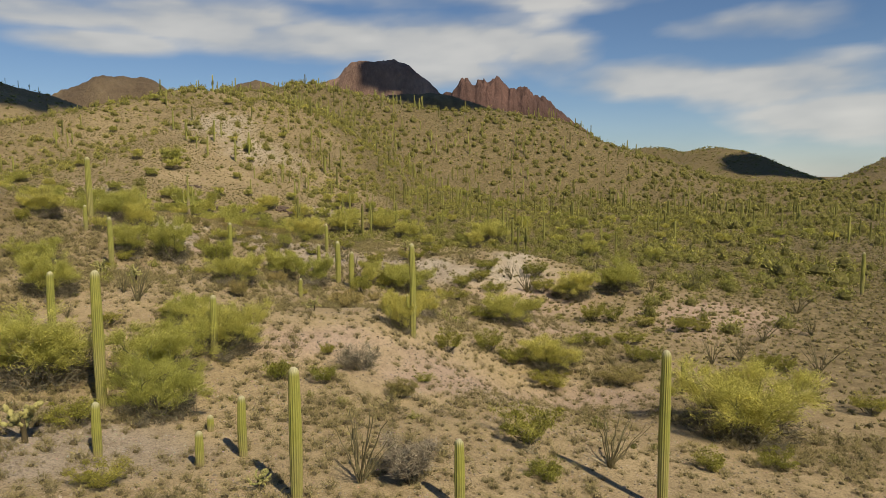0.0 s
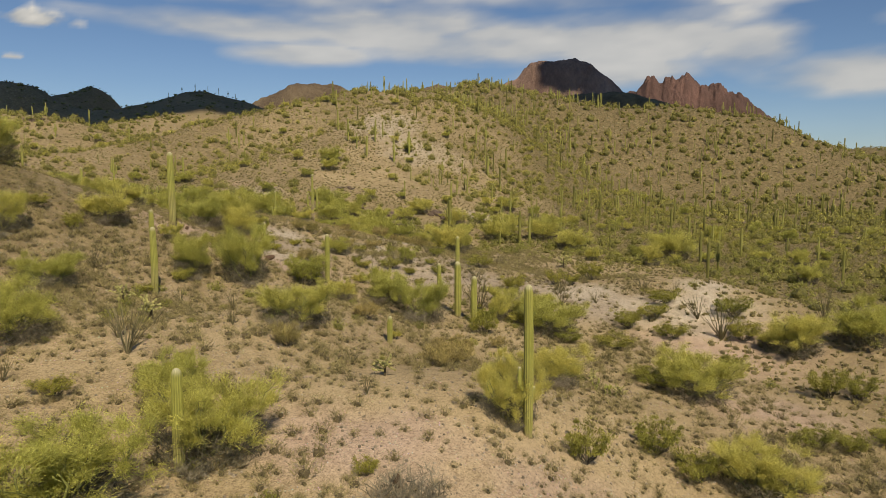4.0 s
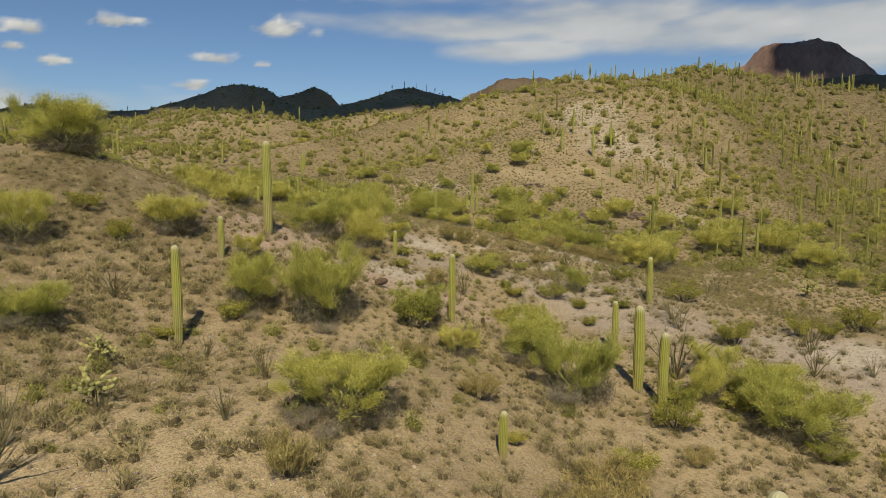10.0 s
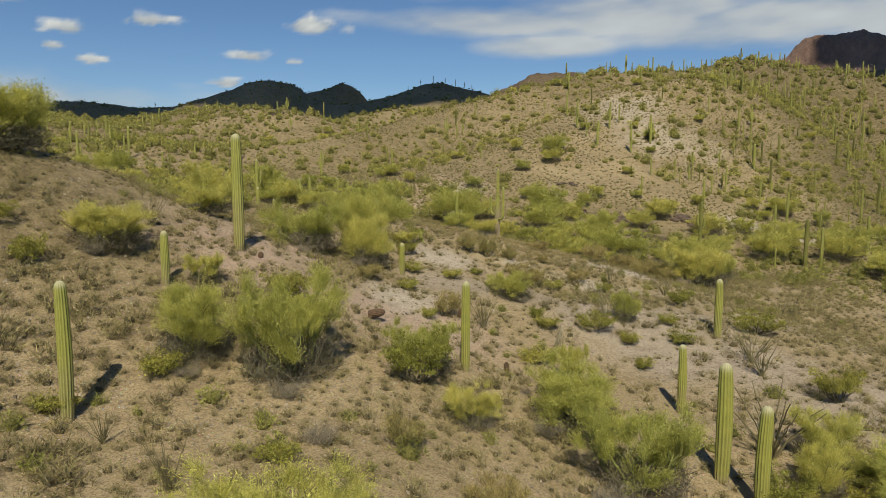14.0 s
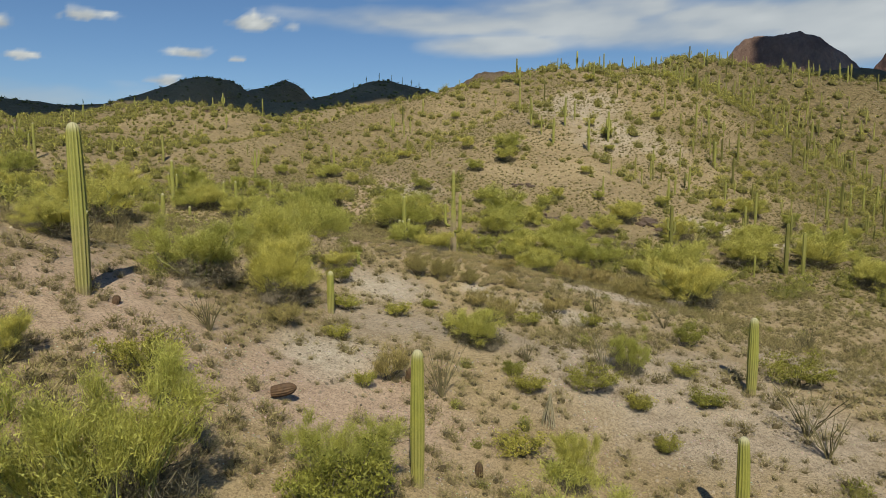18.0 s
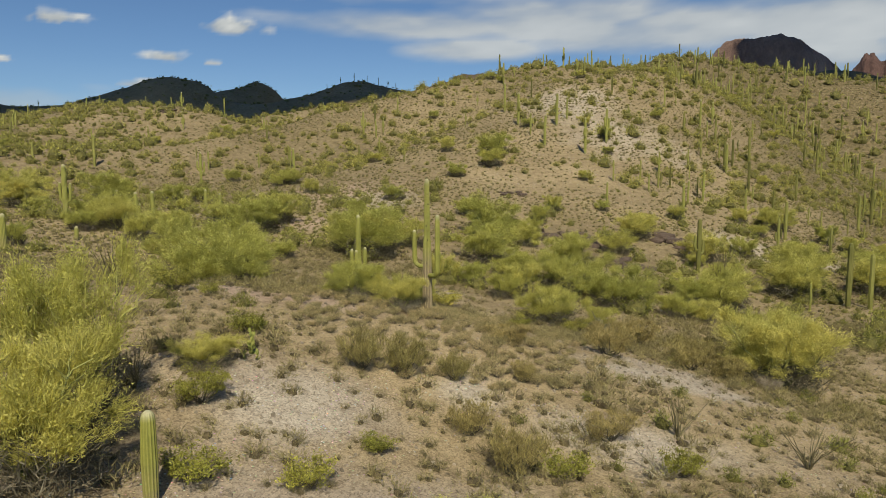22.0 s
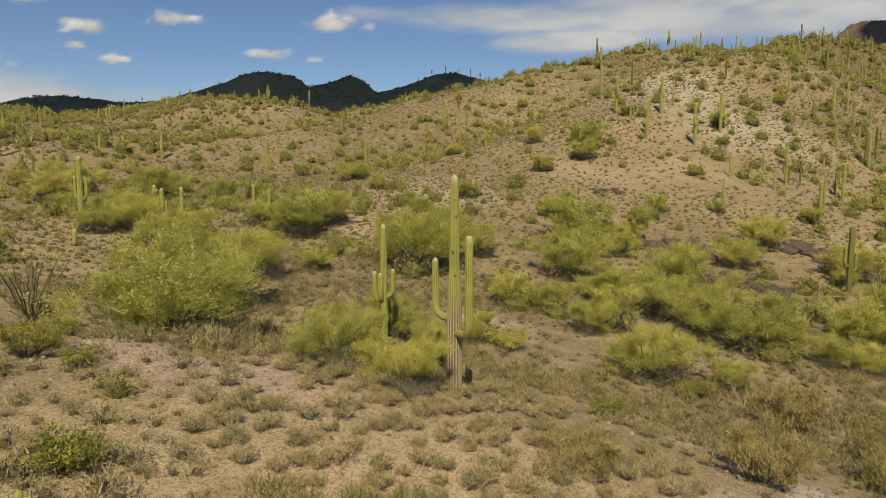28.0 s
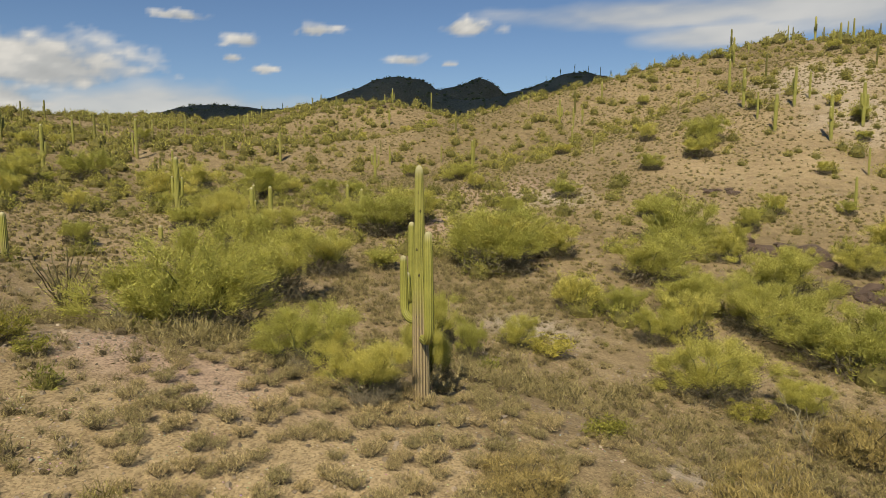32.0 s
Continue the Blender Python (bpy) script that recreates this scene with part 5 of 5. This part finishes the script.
def build_sky():
    az, el = np.arange(-105, 105.01, 0.3), np.concatenate([np.arange(-0.5, 20, 0.2), np.arange(20, 32, 0.6)])
    A, E = np.meshgrid(az, el)
    n1 = fbm(A / 7.5 + 11, E / 2.2 + 3, 5)
    n2 = fbm(A / 1.6 + 50, E / 0.8 + 9, 5)
    thin, puff, shade = 0 * A, 0 * A, 0 * A
    for a, e, w, h in SHEET:
        q = 1 - np.hypot((A - a) / w, (E - e) / h)
        thin = np.maximum(thin, np.clip(q * 1.5 + 0.8 * n1 + 0.2, 0, 1))
    for a, e, w, h in PUFFS:
        v = (E - e) / h
        q = 1 - np.hypot((A - a) / w, np.where(v < 0, v * 1.7, v))
        k = np.clip(2.0 * (q + (1.0 if w < 6 else 0.55) * n2), 0, 1)
        shade = np.where(k > puff, np.clip(0.42 + 0.45 * v + 0.9 * n2, 0, 1), shade)
        puff = np.maximum(puff, k)
    thin = np.clip(np.maximum(thin * (0.85 + 0.7 * n1), 0.6 * np.exp(-np.clip(E, 0, 90) / 2.6)), 0, 0.92)
    cover = np.maximum(thin * 0.93, puff) * np.clip((31 - E) / 8, 0, 1)
    tone = np.where(puff > thin, 0.55 + 0.45 * shade, 0.78 + 0.3 * n1)
    R = 4400.0
    ra, re = np.radians(A), np.radians(E)
    verts = np.stack([R * np.sin(ra) * np.cos(re), R * np.cos(ra) * np.cos(re), R * np.sin(re)], -1).reshape(-1, 3)
    ny, nx = A.shape
    i = np.arange(nx * ny).reshape(ny, nx)
    quads = np.stack([i[:-1, :-1], i[:-1, 1:], i[1:, 1:], i[1:, :-1]], -1).reshape(-1, 4)
    m, nt, b = material("high_cloud")
    nt.nodes.remove(b)
    cov = nt.nodes.new("ShaderNodeAttribute")
    cov.attribute_name = "cover"
    ton = nt.nodes.new("ShaderNodeAttribute")
    ton.attribute_name = "tone"
    col = ramp(nt, ton.outputs["Fac"], [(0.3, (0.25, 0.28, 0.32)), (0.7, (0.42, 0.45, 0.49)), (1.0, (0.64, 0.65, 0.66))])
    em = node(nt, "ShaderNodeEmission", Color=col, Strength=1.0)
    clear = nt.nodes.new("ShaderNodeBsdfTransparent")
    ms = node(nt, "ShaderNodeMixShader", Fac=cov.outputs["Fac"])
    nt.links.new(clear.outputs[0], ms.inputs[1])
    nt.links.new(em.outputs[0], ms.inputs[2])
    nt.links.new(ms.outputs[0], nt.nodes["Material Output"].inputs["Surface"])
    me = flat_mesh("backdrop_sky", verts, quads, m, True)
    me.attributes.new("cover", "FLOAT", "POINT").data.foreach_set("value", cover.ravel().astype(np.float32))
    me.attributes.new("tone", "FLOAT", "POINT").data.foreach_set("value", tone.ravel().astype(np.float32))
    tagged(new("backdrop_sky", me), "thin white high cloud and small puffs in a blue sky", "sky", kind="structure")


build_sky()


# ---- small cacti, stones and dead wood ----
def hull(points):
    bm = bmesh.new()
    for p in points:
        bm.verts.new(p)
    got = bmesh.ops.convex_hull(bm, input=bm.verts)
    bmesh.ops.delete(bm, geom=[g for g in got["geom_interior"] if isinstance(g, bmesh.types.BMVert)], context="VERTS")
    return bm


def boulder_mesh(seed, mat, flat=0.7):
    r = np.random.default_rng(seed)
    p = r.normal(size=(22, 3))
    p = p / np.linalg.norm(p, axis=1, keepdims=True) * r.uniform(0.38, 0.55, (22, 1)) * [1, 0.8, flat]
    bm = hull(p.tolist())
    me = bpy.data.meshes.new("boulder")
    bm.to_mesh(me)
    bm.free()
    me.materials.append(mat)
    return me


STONES = [boulder_mesh(400 + k, PALE_STONE) for k in range(6)]
DARK_STONES = [boulder_mesh(420 + k, DARK_ROCK, 0.6) for k in range(5)]
OUTCROPS = [(-11.5, 39.6, 3.6), (9.3, 54.5, 7.5), (24.4, 60.6, 9.0), (16.0, 45.7, 6.5), (1.7, 73.7, 4.0), (-66.7, 58.5, 4.0), (-123.0, 200.0, 7.0)]
rs = random.Random(31)
for x, y, w in OUTCROPS:
    rock = new("rock_outcrop")
    rock.matrix_basis = pose(x, y, gz(x, y))
    for k in range(15):
        ob = part("boulder", rs.choice(DARK_STONES), rock)
        dx, dy = rs.uniform(-0.5, 0.5) * w, rs.uniform(-0.3, 0.3) * w
        s = rs.uniform(0.16, 0.36) * w
        ob.matrix_basis = pose(dx, dy, gz(x + dx, y + dy) - gz(x, y) + 0.02 * s, rs.uniform(-15, 15), rs.uniform(-15, 15), rs.uniform(0, 360)) @ Matrix.Diagonal((s * 1.3, s, s * 0.95, 1))
    tagged(rock, "low dark brown rock outcrop breaking through the slope", "rock", "outcrops")
for k in range(130):
    x, y = (rs.gauss(2, 9), rs.gauss(-9, 10)) if k > 55 else (rs.gauss(11.9, 1.6), rs.gauss(-0.8, 1.3))
    s = rs.uniform(0.09, 0.24)
    st = tagged(new("stone", rs.choice(STONES)), "loose pale stone on the gravel", "stone", "loose stones")
    st.matrix_basis = pose(x, y, gz(x, y) + 0.1 * s, rs.uniform(-20, 20), rs.uniform(-20, 20), rs.uniform(0, 360)) @ Matrix.Scale(s, 4)

r = np.random.default_rng(77)


def pebble(seed):
    """A rounded chip 1 m wide: two uneven rings and a cap."""
    q = np.random.default_rng(seed)
    a = np.arange(6) * math.pi / 3
    low, top = q.uniform(0.38, 0.56, 6), q.uniform(0.2, 0.4, 6)
    v = np.concatenate([np.stack([low * np.cos(a), low * np.sin(a) * 0.8, np.full(6, -0.15)], 1), np.stack([top * np.cos(a), top * np.sin(a) * 0.8, q.uniform(0.25, 0.42, 6)], 1)])
    i = np.arange(6)
    j = np.roll(i, -1)
    f = np.concatenate([np.stack([i, j, 6 + j], 1), np.stack([i, 6 + j, 6 + i], 1), [(6, 7, 8), (6, 8, 9), (6, 9, 10), (6, 10, 11)]])
    return v, f


x, y = scatter(r, 80000, -20, 30, -95, 24, lambda x, y: np.clip(0.5 + 0.5 * patch(PALE, x, y) + 0.4 * patch(GREY, x, y) + 0.3 * patch(PINK, x, y), 0, 1) * np.clip(0.6 + 1.5 * fbm(x / 3, y / 3, 2), 0.05, 1))
field("gravel", [pebble(90 + k) for k in range(5)], x, y, 0.06 + 0.16 * r.random(len(x)) ** 2.5, GRAVEL, "small pale stones strewn over the soil", "gravel", r)


def barrel(seed):
    r = random.Random(seed)
    plant = new("barrel_cactus")
    part("body", cactus_mesh("body", stem_path(1.0, 0.08, 0.02, 14), 0.33, 14, BARREL, 0.8), plant)
    return tagged(plant, "stout reddish-brown barrel cactus", "barrel cactus", "barrel cacti")


for k, (x, y, h) in enumerate(BARRELS):
    b = barrel(k)
    h = max(0.45, h)
    lying = k == 3
    b.matrix_basis = pose(x, y, gz(x, y) + (0.2 if lying else -0.05), 0, 76 if lying else 6, 12 if lying else 60 * k) @ Matrix.Diagonal((h * 0.95, h * 0.95, h * (0.75 if k == 1 else 1.2), 1))


def pad_mesh(seed):
    a = np.linspace(0, 2 * math.pi, 15)[:-1]
    v, f = [], []
    for k, (s, h) in enumerate(((0.0, 0.5), (0.6, 0.42), (0.95, 0.16), (0.95, -0.16), (0.6, -0.42), (0.0, -0.5))):
        v.append(np.stack([0.11 * s * np.cos(a), 0.05 * h * np.ones(14), 0.15 + 0.15 * s * np.sin(a)], -1))
    i = np.arange(14 * 6).reshape(6, 14)
    f = np.stack([i[:-1], np.roll(i[:-1], -1, 1), np.roll(i[1:], -1, 1), i[1:]], -1).reshape(-1, 4)
    return flat_mesh("pad", np.concatenate(v), f, PEAR, True)


PAD = pad_mesh(0)


def prickly_pear(seed, n=46):
    r = random.Random(seed)
    plant = new("prickly_pear")
    tops = [(0, 0, 0.0)]
    for k in range(n):
        bx, by, bz = r.choice(tops[-14:])
        if k < 14:
            bx, by, bz = r.uniform(-0.5, 0.5), r.uniform(-0.4, 0.4), -0.03
        ob = part("pad", PAD, plant)
        m = pose(bx, by, bz, r.uniform(-40, 40), r.uniform(-45, 45), r.uniform(0, 180)) @ Matrix.Scale(r.uniform(0.5, 0.8), 4)
        ob.matrix_basis = m
        top = m @ Vector((0, 0, 0.27))
        if top.z > 0.05:
            tops.append(tuple(top))
    return tagged(plant, "yellow-green prickly pear clump with flat round pads", "prickly pear", "prickly pears")


for k, (x, y) in enumerate([(-4.4, -11.6), (21.5, -54.0), (-30.0, 16.0)]):
    prickly_pear(50 + k).matrix_basis = pose(x, y, gz(x, y) - 0.02) @ Matrix.Scale(0.95, 4)


def cholla(seed):
    """A dark stem under a head of pale spiny joints, 1.2 m high."""
    r = np.random.default_rng(seed)
    plant = new("cholla_cactus")
    v, f = tube(np.array([(0, 0, 0), (0.02, 0, 0.25), (0.0, 0.03, 0.5), (0.05, 0.0, 0.75)]), [0.07, 0.06, 0.055, 0.04], 7)
    part("stem", flat_mesh("stem", v, f, CHOLLA_OLD, True), plant, "dark brown old stem")
    for k in range(11):
        a = r.uniform(0, 6.3)
        q = np.array([0.0, 0.0, r.uniform(0.3, 0.75)])
        chunks = []
        d = np.array([math.cos(a), math.sin(a), r.uniform(0.1, 0.9)])
        for _ in range(4):
            d = d / np.linalg.norm(d)
            p = q + d * np.linspace(0, 0.17, 5)[:, None]
            chunks.append(tube(p, [0.02, 0.05, 0.055, 0.045, 0.008], 7))
            n = 46
            t = r.integers(0, 5, n)
            w = rand_dirs(r, n, -0.6)
            chunks.append((lambda s: (s[0], np.concatenate([s[1], s[1][:, :1]], 1)))(slivers(p[t] + w * 0.035, w, np.full(n, 0.045), np.full(n, 0.012), r)))
            q = p[-1]
            d = d + r.normal(size=3) * 0.5 + [0, 0, 0.15]
        v, f = join(chunks)
        part("branch", flat_mesh("branch", v, f, CHOLLA), plant, "pale yellow spiny joints")
    return tagged(plant, "teddy-bear cholla with pale spiny joints on a dark stem", "cholla", "chollas")


chollas = [cholla(500 + k) for k in range(4)]
place(chollas, CHOLLAS + [(75.0, -8.0, 1.4), (84.0, 10.0, 1.5), (92.0, -2.0, 1.4), (70.0, 22.0, 1.4), (-26.0, 33.0, 1.0), (-18.0, 37.0, 1.0), (58.0, -12.0, 1.3), (100.0, 30.0, 1.6)], 1.25)


def dead_branches(seed, n, height, reach):
    r = np.random.default_rng(seed)
    plant = new("dead_snag")
    for p in limb_paths(r, n, height, reach, 0.2):
        chunks = [tube(p, np.linspace(0.045, 0.012, 6), 5)]
        for _ in range(4):
            q0 = p[r.integers(2, 6)]
            d = rand_dirs(r, 1, 0.0)[0]
            chunks.append(tube(q0 + d * np.linspace(0, r.uniform(0.25, 0.6), 4)[:, None], np.linspace(0.014, 0.004, 4), 4))
        v, f = join(chunks)
        part("branch", flat_mesh("branch", v, f, DEAD, True), plant)
    return tagged(plant, "bare grey dead branches sticking out of the ground", "dead wood", "dead wood")


for k, (x, y, h, w) in enumerate([(10.2, 12.5, 2.0, 1.5), (-46.0, 36.0, 2.2, 1.6), (9.4, -12.0, 0.8, 1.0), (13.5, -84.0, 0.5, 0.9)]):
    dead_branches(600 + k, 6, h, w).matrix_basis = pose(x, y, gz(x, y) - 0.05, 0, 0, 70 * k)

def dead_ribs(seed, height):
    """What is left of a saguaro: a sheaf of long woody ribs, spread at the foot."""
    r = np.random.default_rng(seed)
    plant = new("saguaro_skeleton")
    for k in range(15):
        a = 2 * math.pi * (k + r.random() * 0.6) / 15
        s = np.linspace(0, 1, 7)[:, None]
        out = 0.3 * (1 - s) ** 1.6 + 0.07 * np.sin(3.0 * s)
        p = np.concatenate([np.cos(a) * out, np.sin(a) * out, height * r.uniform(0.75, 1.0) * s], 1) + r.normal(size=(7, 3)) * 0.012
        v, f = tube(p, np.linspace(0.022, 0.012, 7), 5)
        part("rib", flat_mesh("rib", v, f, DEAD, True), plant)
    return tagged(plant, "bare grey woody ribs of a dead saguaro", "dead saguaro", "dead wood")


dead_ribs(670, 1.5).matrix_basis = pose(*RIBS_AT, gz(*RIBS_AT) - 0.04, 4, 3, 0)

# grey dry brush, under the trees and by itself
brushes = [shrub(640 + k, "dry_grey_brush", DRY_BRUSH, DRY_BRUSH, 1100, "tangle of dry grey twigs", "shrub", "dry brush", size=(0.006, 0.014), leaf_len=(0.1, 0.26), up=0.25, flatness=0.5) for k in range(4)]
rs = random.Random(44)
spots = [(x + rs.uniform(-0.25, 0.25) * w, y - rs.uniform(0.25, 0.45) * w, rs.uniform(0.9, 1.7)) for x, y, w, h in TREES if y < 6 and w > 2.4]
place(brushes, spots + [(x, y, w * 0.8) for x, y, w, h in BRUSH], 1.05, 6)
shaggy = shrub(660, "shaggy_grey_shrub", DRY_BRUSH, GREY_TWIG, 7000, "big shaggy grey-green shrub with drooping twigs", "shrub", size=(0.006, 0.014), leaf_len=(0.06, 0.16), up=-0.2, flatness=0.75, group="dry brush")
shaggy.matrix_basis = pose(6.8, -86.6, gz(6.8, -86.6) - 0.1) @ Matrix.Scale(2.5, 4)
